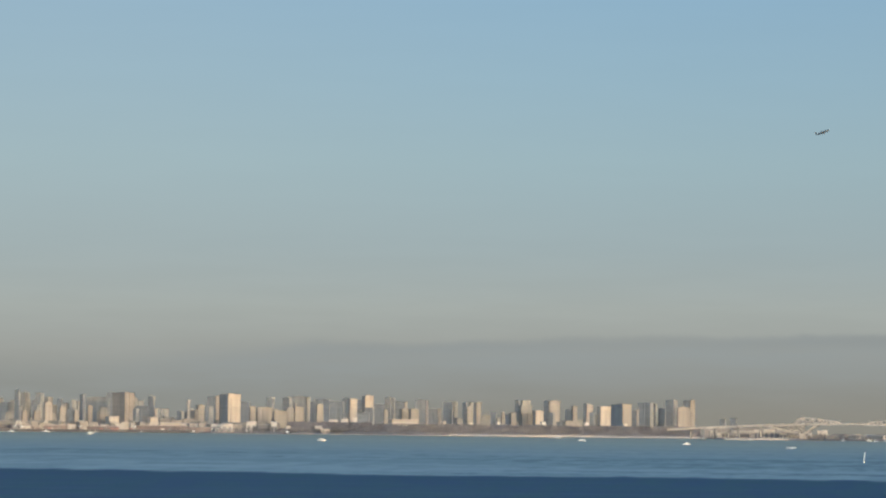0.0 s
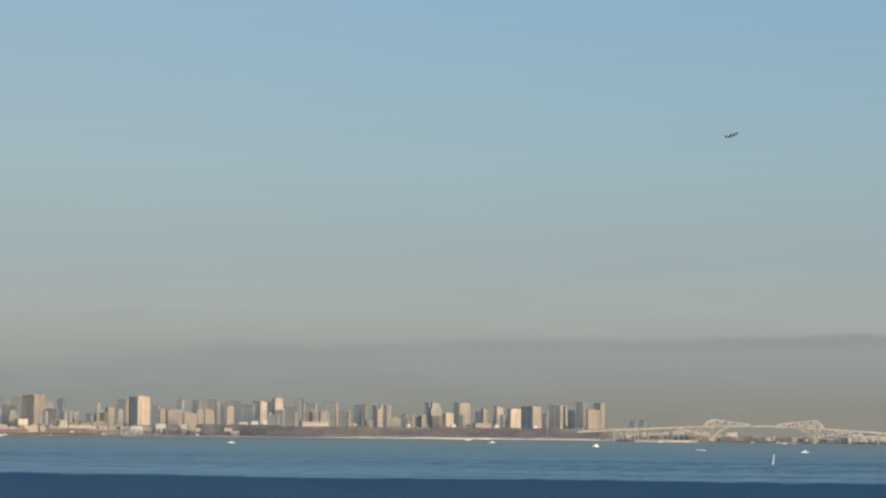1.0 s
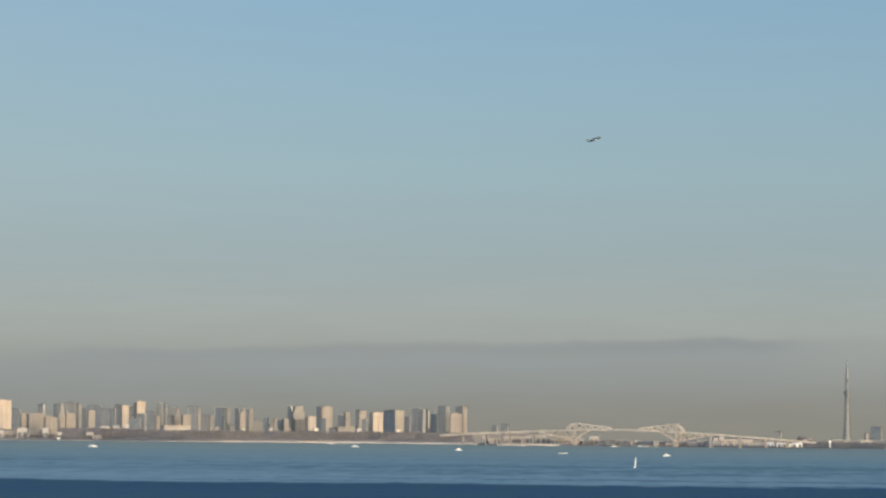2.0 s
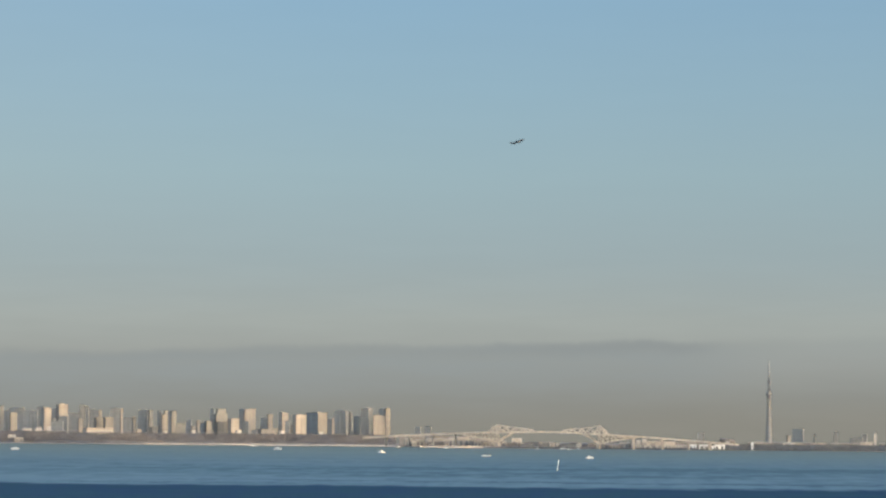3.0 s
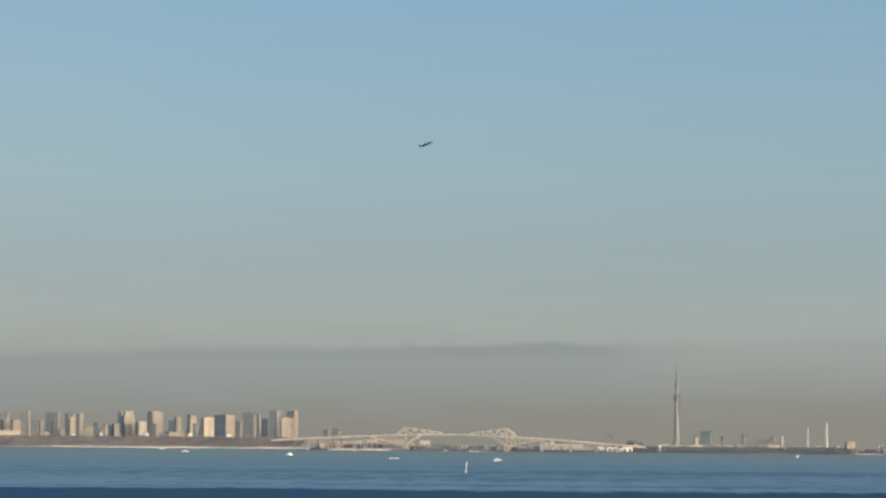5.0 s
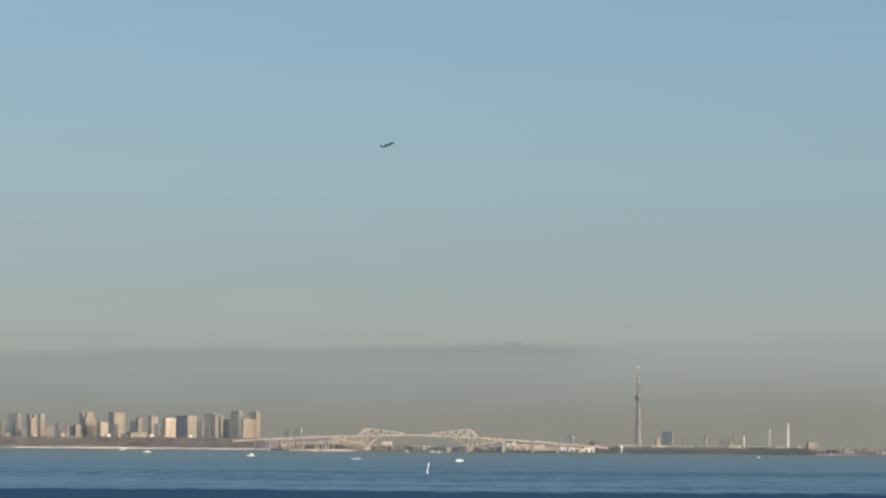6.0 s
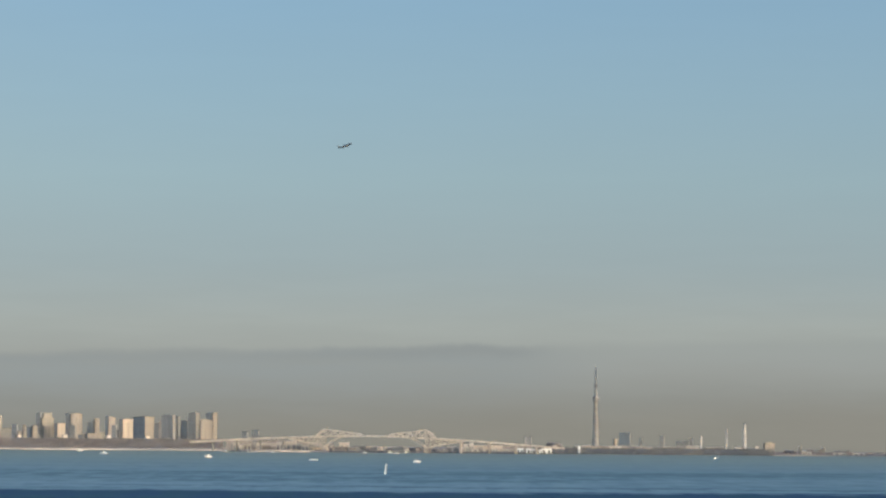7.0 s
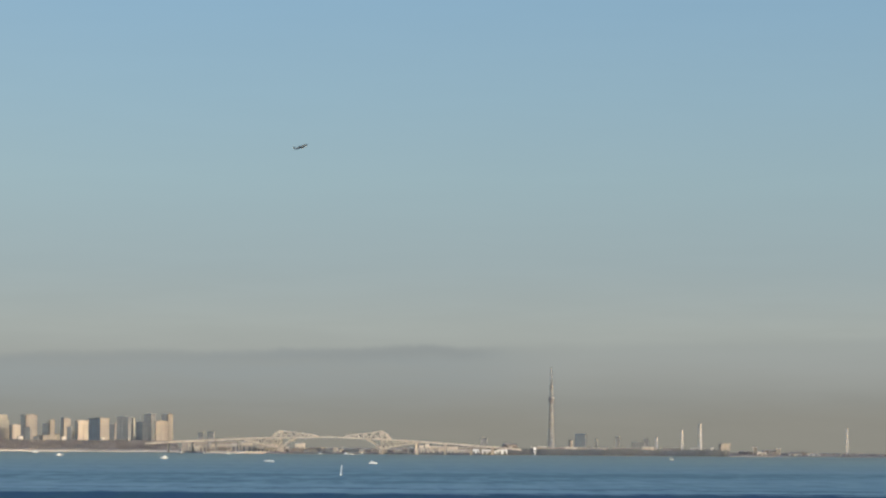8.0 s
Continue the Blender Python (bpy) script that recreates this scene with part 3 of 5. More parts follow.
tower(-6.322, 4150, 3.9, 0.6, 39.3, DARK, turn=56, label="tall blue-grey glass-walled city block, shaded near side")
tower(-6.472, 3960, 0.6, 3.7, 24.9, TAN, turn=18, top=0, label="mid-height tan tiled city block, sunlit broad side")
tower(-6.169, 4180, 11.1, 0.7, 35.8, GREY, turn=64, label="tall weathered grey concrete city block, shaded near side")
tower(-6.151, 4100, 0.6, 3.2, 35.3, TAN, turn=20, top=0, label="tall tan tiled city block, sunlit broad side")
tower(-6.194, 3890, 0.6, 7.9, 26.1, TAN, turn=20, label="mid-height tan tiled city block, sunlit broad side")
tower(-6.051, 3870, 2.4, 8.5, 26.1, TAN, turn=40, label="mid-height tan tiled city block")
tower(-5.820, 4170, 11.8, 0.7, 37.9, GREY, turn=66, label="tall weathered grey concrete city block, shaded near side")
# The grey tower's sunlit edge, built as its own paler block.
tower(-5.810, 4010, 0.6, 2.5, 36.2, CREAM, turn=18, top=0, label="tall cream rendered city block, sunlit broad side")
tower(-6.345, 3800, 0.6, 28.0, 14.9, BRIGHT, turn=18, top=0, label="low bright cream city block, sunlit broad side")
tower(-5.630, 4060, 10.2, 0.6, 27.2, GREY, turn=62, label="mid-height weathered grey concrete city block, shaded near side")
tower(-5.621, 3930, 0.6, 3.7, 26.7, TAN, turn=18, top=0, label="mid-height tan tiled city block, sunlit broad side")
tower(-5.547, 3800, 0.6, 4.2, 13.7, BRIGHT, turn=18, top=0, label="low bright cream city block, sunlit broad side")
tower(-5.398, 4260, 10.7, 2.0, 36.8, GREY, turn=68, label="tall weathered grey concrete city block, both sides dull in haze")
tower(-5.362, 4250, 0.7, 4.0, 36.8, HAZE_MID, turn=20, top=0, label="tall plain mid-grey city block, sunlit broad side")
# the middle district
tower(-5.174, 4190, 4.6, 0.7, 35.3, DEEP, turn=58, label="tall dark glass-walled city block, shaded near side")
tower(-5.155, 3900, 1.2, 6.1, 29.3, TAN, turn=25, label="tall tan tiled city block, sunlit broad side")
tower(-5.111, 4060, 0.6, 3.2, 35.2, HAZE_MID, turn=20, top=0, label="tall plain mid-grey city block, sunlit broad side")
tower(-5.021, 4150, 3.2, 0.6, 34.5, DARK, turn=58, label="tall blue-grey glass-walled city block, shaded near side")
tower(-5.012, 4110, 1.3, 5.8, 34.9, HAZE_MID, turn=22, label="tall plain mid-grey city block, sunlit broad side")
tower(-5.011, 3920, 0.6, 3.7, 25.8, TAN, turn=20, top=0, label="mid-height tan tiled city block, sunlit broad side")
tower(-4.921, 4240, 0.7, 10.0, 21.2, HAZE_MID, turn=20, label="mid-height plain mid-grey city block, sunlit broad side")
tower(-4.706, 4190, 5.9, 1.3, 25.2, DARK, turn=62, label="mid-height blue-grey glass-walled city block, both sides dull in haze")
tower(-4.678, 3920, 0.6, 3.1, 17.5, TAN, turn=22, top=0, label="mid-height tan tiled city block, sunlit broad side")
tower(-4.607, 3990, 0.6, 3.1, 23.9, TAN, turn=20, top=0, label="mid-height tan tiled city block, sunlit broad side")
tower(-4.500, 4040, 3.8, 0.6, 21.6, DARK, turn=58, label="mid-height blue-grey glass-walled city block, shaded near side")
tower(-4.455, 4030, 2.5, 5.7, 23.5, TAN, turn=35, label="mid-height tan tiled city block")
tower(-4.340, 4185, 4.6, 1.3, 38.5, DEEP, turn=56, label="tall dark glass-walled city block")
tower(-4.305, 4130, 2.6, 12.9, 32.3, HAZE_MID, turn=32, crown=6.5, label="tall plain mid-grey city block with a broad roof storey")
tower(-4.276, 3880, 0.6, 10.9, 22.6, TAN, turn=20, ribs=2, label="mid-height tan tiled city block, sunlit broad side with ribs")
tower(-4.070, 4140, 5.2, 0.6, 25.5, DARK, turn=58, label="mid-height blue-grey glass-walled city block, shaded near side")
tower(-4.070, 3860, 0.6, 8.5, 25.7, BRIGHT, turn=20, label="mid-height bright cream city block, sunlit broad side")
tower(-3.857, 4185, 6.6, 0.7, 38.2, DEEP, turn=58, label="tall dark glass-walled city block, shaded near side")
tower(-3.848, 4040, 1.3, 11.4, 37.2, CREAM, turn=20, ribs=2, label="tall cream rendered city block, sunlit broad side with ribs")
tower(-3.792, 3880, 5.5, 0.6, 23.5, DARK, turn=58, label="mid-height blue-grey glass-walled city block, shaded near side")
tower(-3.657, 3840, 6.0, 1.2, 13.9, DARK, turn=58, top=0, label="low blue-grey glass-walled city block, shaded near side")
tower(-3.497, 4090, 7.7, 1.3, 28.3, GREY, turn=62, label="mid-height weathered grey concrete city block, shaded near side")
tower(-3.480, 4045, 0.6, 5.1, 31.9, TAN, turn=20, label="tall tan tiled city block, sunlit broad side")
tower(-3.594, 3785, 0.6, 14.8, 15.1, TAN, turn=18, top=0, label="low tan tiled city block, sunlit broad side")
tower(-3.256, 4185, 4.6, 0.7, 35.4, DARK, turn=58, label="tall blue-grey glass-walled city block, shaded near side")
tower(-3.265, 4065, 1.3, 7.6, 33.4, CREAM, turn=22, label="tall cream rendered city block, sunlit broad side")
tower(-3.148, 3925, 4.9, 0.6, 24.1, DARK, turn=60, label="mid-height blue-grey glass-walled city block, shaded near side")
tower(-3.041, 3925, 3.7, 11.1, 30.9, BRIGHT, turn=35, label="tall bright cream city block")
tower(-2.692, 3960, 13.0, 9.9, 33.8, TAN, turn=35, shade_faced=DARK, label="tall tan tiled city block with shade painted on one side")
tower(-2.477, 4040, 5.1, 0.6, 27.5, DARK, turn=58, label="mid-height blue-grey glass-walled city block, shaded near side")
# Paler block put in for the lit sliver of the dark tower beside it.
tower(-2.468, 4030, 0.6, 1.9, 28.8, CREAM, turn=18, top=0, label="mid-height cream rendered city block, sunlit broad side")
tower(-2.255, 4058, 13.3, 3.2, 36.6, DARK, turn=60, ribs=2, label="tall blue-grey glass-walled city block with ribs, dull in haze")
tower(-2.174, 4180, 3.9, 2.0, 35.5, HAZE_MID, turn=30, label="tall plain mid-grey city block")
tower(-2.022, 4100, 7.7, 1.9, 30.7, GREY, turn=60, top=2, label="tall grey concrete city block with a roof mast, dull in haze")
# the towers beside the bridge
tower(-1.889, 4080, 8.9, 4.5, 39.6, GREY, turn=58, label="tall weathered grey concrete city block")
tower(-1.817, 3885, 1.2, 9.7, 31.0, CREAM, turn=20, label="tall cream rendered city block, sunlit broad side")
tower(-1.630, 4125, 7.8, 0.6, 39.5, DARK, turn=58, label="tall blue-grey glass-walled city block, shaded near side")
tower(-1.621, 4065, 0.6, 5.1, 39.7, TAN, turn=20, label="tall tan tiled city block, sunlit broad side")
tower(-1.674, 4050, 0.6, 3.2, 31.3, TAN, turn=18, top=0, label="tall tan tiled city block, sunlit broad side")
tower(-12.371, 4075, 0.6, 4.5, 11.3, HAZE_MID, turn=18, top=0, label="low city block far inland, haze put into its grey walls")
tower(-12.161, 4045, 0.6, 3.8, 19.7, HAZE_MID, turn=18, top=0, label="low city block far inland, haze put into its grey walls")
tower(-12.046, 4093, 0.6, 8.4, 12.2, HAZE_MID, turn=18, top=0, label="low city block far inland, haze put into its grey walls")
tower(-11.905, 4224, 0.6, 8.7, 11.8, HAZE_MID, turn=18, top=0, label="low city block far inland, haze put into its grey walls")
tower(-11.718, 4231, 0.6, 4.7, 17.8, HAZE_MID, turn=18, label="low city block far inland, haze put into its grey walls")
tower(-11.621, 4123, 0.6, 4.5, 17.7, HAZE_MID, turn=18, label="low city block far inland, haze put into its grey walls")
tower(-11.489, 4293, 0.6, 3.4, 18.1, HAZE_MID, turn=18, label="low city block far inland, haze put into its grey walls")
tower(-11.390, 4139, 0.6, 3.3, 14.0, HAZE_MID, turn=18, label="low city block far inland, haze put into its grey walls")
tower(-11.310, 4267, 0.6, 8.8, 13.5, HAZE_MID, turn=18, top=0, label="low city block far inland, haze put into its grey walls")
tower(-11.009, 4136, 0.6, 9.1, 20.8, HAZE_MID, turn=18, top=0, label="low city block far inland, haze put into its grey walls")
tower(-10.831, 4343, 0.6, 5.5, 20.7, HAZE_MID, turn=18, top=0, label="low city block far inland, haze put into its grey walls")
tower(-10.707, 4153, 0.6, 5.3, 17.2, HAZE_MID, turn=18, label="low city block far inland, haze put into its grey walls")
tower(-10.573, 4358, 0.6, 4.2, 16.9, HAZE_MID, turn=18, top=0, label="low city block far inland, haze put into its grey walls")
tower(-10.484, 4202, 0.6, 4.0, 18.0, HAZE_MID, turn=18, label="low city block far inland, haze put into its grey walls")
tower(-10.360, 4209, 0.6, 7.3, 17.5, HAZE_MID, turn=18, label="low city block far inland, haze put into its grey walls")
tower(-10.093, 4338, 0.6, 6.2, 14.6, HAZE_MID, turn=18, top=0, label="low city block far inland, haze put into its grey walls")
tower(-9.950, 4343, 0.6, 5.5, 16.1, HAZE_MID, turn=18, top=0, label="low city block far inland, haze put into its grey walls")
tower(-9.833, 4385, 0.6, 3.5, 14.8, HAZE_MID, turn=18, label="low city block far inland, haze put into its grey walls")
tower(-9.753, 4228, 0.6, 6.7, 13.5, HAZE_MID, turn=18, label="low city block far inland, haze put into its grey walls")
tower(-9.594, 4349, 0.6, 9.6, 21.8, HAZE_MID, turn=18, label="low city block far inland, haze put into its grey walls")
tower(-9.550, 4351, 0.6, 7.6, 20.5, HAZE_MID, turn=18, top=0, label="low city block far inland, haze put into its grey walls")
tower(-9.424, 4231, 0.6, 6.7, 18.3, HAZE_MID, turn=18, top=0, label="low city block far inland, haze put into its grey walls")
tower(-9.265, 4233, 0.6, 9.4, 24.4, HAZE_MID, turn=18, top=0, label="low city block far inland, haze put into its grey walls")
tower(-9.094, 4234, 0.6, 5.4, 21.2, HAZE_MID, turn=18, label="low city block far inland, haze put into its grey walls")
tower(-9.013, 4353, 0.6, 6.2, 16.1, HAZE_MID, turn=18, label="low city block far inland, haze put into its grey walls")
tower(-8.772, 4228, 0.6, 6.0, 19.5, HAZE_MID, turn=18, label="low city block far inland, haze put into its grey walls")
tower(-8.478, 4379, 0.6, 6.2, 20.0, HAZE_MID, turn=18, label="low city block far inland, haze put into its grey walls")
tower(-8.325, 4212, 0.6, 6.0, 15.2, HAZE_MID, turn=18, label="low city block far inland, haze put into its grey walls")
tower(-8.093, 4366, 0.6, 8.9, 21.0, HAZE_MID, turn=18, label="low city block far inland, haze put into its grey walls")
tower(-7.960, 4362, 0.6, 4.2, 26.5, HAZE_MID, turn=18, top=0, label="low city block far inland, haze put into its grey walls")
tower(-7.869, 4359, 0.6, 9.0, 15.8, HAZE_MID, turn=18, top=0, label="low city block far inland, haze put into its grey walls")
tower(-7.744, 4157, 0.6, 4.0, 20.1, HAZE_MID, turn=18, label="low city block far inland, haze put into its grey walls")
tower(-7.655, 4355, 0.6, 7.6, 25.4, HAZE_MID, turn=18, top=0, label="low city block far inland, haze put into its grey walls")
tower(-7.484, 4350, 0.6, 6.9, 22.2, HAZE_MID, turn=18, label="low city block far inland, haze put into its grey walls")
tower(-7.242, 4343, 0.6, 8.9, 18.9, HAZE_MID, turn=18, top=0, label="low city block far inland, haze put into its grey walls")
tower(-7.107, 4140, 0.6, 7.2, 16.0, HAZE_MID, turn=18, top=0, label="low city block far inland, haze put into its grey walls")
tower(-6.982, 4335, 0.6, 4.1, 19.8, HAZE_MID, turn=18, label="low city block far inland, haze put into its grey walls")
tower(-6.877, 4171, 0.6, 3.4, 25.4, HAZE_MID, turn=18, label="low city block far inland, haze put into its grey walls")
tower(-6.812, 4127, 0.6, 7.2, 18.2, HAZE_MID, turn=18, top=0, label="low city block far inland, haze put into its grey walls")
tower(-6.660, 4161, 0.6, 7.2, 26.1, HAZE_MID, turn=18, label="low city block far inland, haze put into its grey walls")
tower(-6.283, 4266, 0.6, 7.4, 17.5, HAZE_MID, turn=18, top=0, label="low city block far inland, haze put into its grey walls")
tower(-6.129, 4103, 0.6, 8.4, 12.2, HAZE_MID, turn=18, label="low city block far inland, haze put into its grey walls")
tower(-5.996, 4301, 0.6, 7.5, 11.8, HAZE_MID, turn=18, label="low city block far inland, haze put into its grey walls")
tower(-5.727, 4301, 0.6, 6.1, 16.7, HAZE_MID, turn=18, top=0, label="low city block far inland, haze put into its grey walls")
tower(-5.469, 4303, 0.6, 8.2, 17.6, HAZE_MID, turn=18, top=0, label="low city block far inland, haze put into its grey walls")
tower(-5.316, 4104, 0.6, 6.5, 17.3, HAZE_MID, turn=18, top=0, label="low city block far inland, haze put into its grey walls")
tower(-5.198, 4304, 0.6, 6.2, 13.8, HAZE_MID, turn=18, label="low city block far inland, haze put into its grey walls")
tower(-5.091, 4303, 0.6, 6.8, 17.9, HAZE_MID, turn=18, top=0, label="low city block far inland, haze put into its grey walls")
tower(-4.966, 4102, 0.6, 3.9, 17.6, HAZE_MID, turn=18, top=0, label="low city block far inland, haze put into its grey walls")
tower(-4.876, 4301, 0.6, 8.2, 12.0, HAZE_MID, turn=18, top=0, label="low city block far inland, haze put into its grey walls")
tower(-4.714, 4099, 0.6, 5.2, 13.9, HAZE_MID, turn=18, top=0, label="low city block far inland, haze put into its grey walls")
tower(-4.589, 4257, 0.6, 6.7, 16.9, HAZE_MID, turn=18, top=0, label="low city block far inland, haze put into its grey walls")
tower(-4.445, 4096, 0.6, 7.7, 13.5, HAZE_MID, turn=18, label="low city block far inland, haze put into its grey walls")
tower(-4.284, 4096, 0.6, 4.5, 18.8, HAZE_MID, turn=18, label="low city block far inland, haze put into its grey walls")
tower(-4.150, 4297, 0.6, 7.5, 12.6, HAZE_MID, turn=18, top=0, label="low city block far inland, haze put into its grey walls")
tower(-3.881, 4299, 0.6, 7.5, 12.8, HAZE_MID, turn=18, top=0, label="low city block far inland, haze put into its grey walls")
tower(-3.766, 4141, 0.6, 5.3, 19.2, HAZE_MID, turn=18, top=0, label="low city block far inland, haze put into its grey walls")
tower(-3.657, 4143, 0.6, 5.2, 15.5, HAZE_MID, turn=18, top=0, label="low city block far inland, haze put into its grey walls")
tower(-3.523, 4143, 0.6, 5.2, 12.9, HAZE_MID, turn=18, label="low city block far inland, haze put into its grey walls")
tower(-3.433, 4104, 0.6, 7.7, 16.8, HAZE_MID, turn=18, top=0, label="low city block far inland, haze put into its grey walls")
tower(-3.282, 4144, 0.6, 8.5, 15.1, HAZE_MID, turn=18, top=0, label="low city block far inland, haze put into its grey walls")
tower(-3.111, 4102, 0.6, 8.4, 19.7, HAZE_MID, turn=18, top=0, label="low city block far inland, haze put into its grey walls")
tower(-2.950, 4301, 0.6, 6.1, 15.5, HAZE_MID, turn=18, top=0, label="low city block far inland, haze put into its grey walls")
tower(-2.808, 4259, 0.6, 5.4, 18.3, HAZE_MID, turn=18, label="low city block far inland, haze put into its grey walls")
tower(-2.708, 4098, 0.6, 3.9, 14.8, HAZE_MID, turn=18, label="low city block far inland, haze put into its grey walls")
tower(-2.620, 4137, 0.6, 4.6, 20.8, HAZE_MID, turn=18, label="low city block far inland, haze put into its grey walls")
tower(-2.548, 4137, 0.6, 7.2, 19.5, HAZE_MID, turn=18, top=0, label="low city block far inland, haze put into its grey walls")
tower(-2.413, 4136, 0.6, 8.4, 17.7, HAZE_MID, turn=18, label="low city block far inland, haze put into its grey walls")
tower(-2.181, 4097, 0.6, 3.9, 14.6, HAZE_MID, turn=18, top=0, label="low city block far inland, haze put into its grey walls")
tower(-2.092, 4138, 0.6, 8.5, 17.3, HAZE_MID, turn=18, label="low city block far inland, haze put into its grey walls")
# low houses at the feet of the towers
tower(-3.970, 3800, 0.6, 4.2, 13.6, SHED_WHITE, turn=20, top=0, label="low white building at the foot of tall blocks", name="low_block")
tower(-3.289, 3795, 0.6, 4.2, 13.5, SHED_WHITE, turn=20, top=0, label="low white building at the foot of tall blocks", name="low_block")
tower(-4.678, 3800, 0.6, 3.0, 13.1, SHED_WHITE, turn=20, top=0, label="low white building at the foot of tall blocks", name="low_block")
tower(-2.118, 3770, 1.2, 18.9, 9.6, TAN, turn=20, top=0, label="low tan building at the foot of tall blocks", name="low_block")
tower(-2.672, 3790, 0.6, 3.6, 12.7, SHED_WHITE, turn=20, top=0, label="low white building at the foot of tall blocks", name="low_block")
tower(-5.117, 3800, 0.6, 3.0, 11.6, SHED_WHITE, turn=20, top=0, label="low white building at the foot of tall blocks", name="low_block")
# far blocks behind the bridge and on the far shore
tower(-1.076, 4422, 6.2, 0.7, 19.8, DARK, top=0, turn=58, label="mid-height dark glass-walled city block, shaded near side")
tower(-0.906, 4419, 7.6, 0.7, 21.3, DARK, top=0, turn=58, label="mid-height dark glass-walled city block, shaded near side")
tower(3.418, 4316, 7.4, 0.7, 15.8, HAZE_GREY, turn=70, label="low city block, haze put into its pale grey walls")
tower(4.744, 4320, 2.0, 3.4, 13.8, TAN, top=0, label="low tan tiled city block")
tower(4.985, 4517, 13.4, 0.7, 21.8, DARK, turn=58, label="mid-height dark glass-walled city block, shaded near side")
tower(5.173, 4616, 2.9, 0.7, 15.7, HAZE_GREY, top=0, turn=70, label="low city block, haze put into its pale grey walls")
tower(5.522, 4618, 5.1, 0.7, 18.8, HAZE_GREY, turn=70, label="mid-height city block, haze put into its pale grey walls")
tower(5.915, 4622, 15.9, 0.7, 11.8, HAZE_GREY, turn=70, label="low city block, haze put into its pale grey walls")
tower(5.977, 4623, 5.8, 0.7, 16.1, HAZE_GREY, turn=70, label="low city block, haze put into its pale grey walls")
tower(7.128, 3476, 1.6, 8.2, 10.3, TAN, ribs=2, label="low tan tiled city block with ribs")
# waterfront sheds
shed(-12.450, 3643, 10.3, 9.1, TAN, depth=14, pitch=0, doors=2, name="warehouse", label="low tan warehouse on the waterfront")
# Two narrow sheds in place of white crane posts on the quay.
shed(-12.265, 3609, 2.3, 9.2, SHED_WHITE, depth=14, pitch=0, doors=2, name="warehouse", label="low white panelled warehouse on the waterfront")
shed(-12.211, 3611, 2.3, 8.7, SHED_WHITE, depth=14, pitch=0, doors=2, name="warehouse", label="low white panelled warehouse on the waterfront")
shed(-12.113, 3596, 7.9, 3.8, SHED_WHITE, depth=14, pitch=0, doors=2, name="warehouse", label="low white panelled warehouse on the waterfront")
shed(-12.263, 3629, 34.1, 4.2, BROWN, depth=14, pitch=0, doors=2, name="warehouse", label="low rust-red warehouse on the waterfront")
shed(-11.733, 3650, 32.0, 5.0, BROWN, depth=14, pitch=0, doors=2, name="warehouse", label="low rust-red warehouse on the waterfront")
shed(-11.333, 3714, 5.8, 2.9, SHED_WHITE, depth=14, pitch=0, doors=2, name="warehouse", label="low white panelled warehouse on the waterfront")
shed(-11.076, 3700, 53.3, 4.3, BROWN, depth=14, pitch=0, doors=2, name="warehouse", label="low rust-red warehouse on the waterfront")
shed(-10.658, 3743, 5.9, 4.5, SHED_WHITE, depth=14, pitch=0, doors=2, name="warehouse", label="low white panelled warehouse on the waterfront")
shed(-10.454, 3758, 7.1, 4.0, SHED_WHITE, depth=14, pitch=0, doors=2, name="warehouse", label="low white painted warehouse on the waterfront")
shed(-10.125, 3755, 69.4, 5.4, BROWN, depth=14, pitch=0, doors=2, name="warehouse", label="low rust-red warehouse on the waterfront")
shed(-9.863, 3778, 20.7, 8.5, SHED_CREAM, depth=14, pitch=0, doors=2, name="warehouse", label="low cream warehouse on the waterfront")
shed(-9.555, 3790, 20.2, 7.5, SHED_WHITE, depth=14, pitch=0.6, doors=2, name="warehouse", label="low white panelled warehouse on the waterfront")
shed(-9.465, 3723, 31.5, 4.2, BROWN, depth=14, pitch=0, doors=2, name="warehouse", label="low rust-red warehouse on the waterfront")
shed(-9.465, 3796, 5.9, 6.4, SHED_WHITE, depth=14, pitch=0, doors=2, name="warehouse", label="low white painted warehouse on the waterfront")
shed(-9.858, 3789, 5.9, 6.7, SHED_WHITE, depth=14, pitch=0, doors=2, name="warehouse", label="low white painted warehouse on the waterfront")
shed(-9.126, 3774, 10.6, 7.9, SHED_WHITE, depth=14, pitch=0, doors=2, name="warehouse", label="low white panelled warehouse on the waterfront")
shed(-8.957, 3763, 11.8, 8.0, SHED_WHITE, depth=14, pitch=0.6, doors=2, name="warehouse", label="low white panelled warehouse on the waterfront")
shed(-8.760, 3769, 14.2, 7.5, CONCRETE, depth=14, pitch=0, doors=2, name="warehouse", label="low pale concrete warehouse on the waterfront")
shed(-8.573, 3763, 10.6, 10.6, SHED_WHITE, depth=14, pitch=0, doors=2, name="warehouse", label="low white panelled warehouse on the waterfront")
shed(-8.389, 3757, 12.4, 7.8, TAN, depth=14, pitch=0, doors=2, name="warehouse", label="low tan warehouse on the waterfront")
shed(-8.216, 3751, 5.9, 10.3, SHED_WHITE, depth=14, pitch=0.5, doors=2, name="warehouse", label="low white panelled warehouse on the waterfront")
shed(-8.987, 3733, 15.8, 2.8, CONCRETE, depth=14, pitch=0.5, doors=2, name="warehouse", label="low pale concrete warehouse on the waterfront")
shed(-7.991, 3704, 4.6, 6.4, SHED_WHITE, depth=14, pitch=0, doors=2, name="warehouse", label="low white panelled warehouse on the waterfront")
shed(-7.512, 3692, 7.5, 6.7, SHED_WHITE, depth=14, pitch=0, doors=2, name="warehouse", label="low white panelled warehouse on the waterfront")
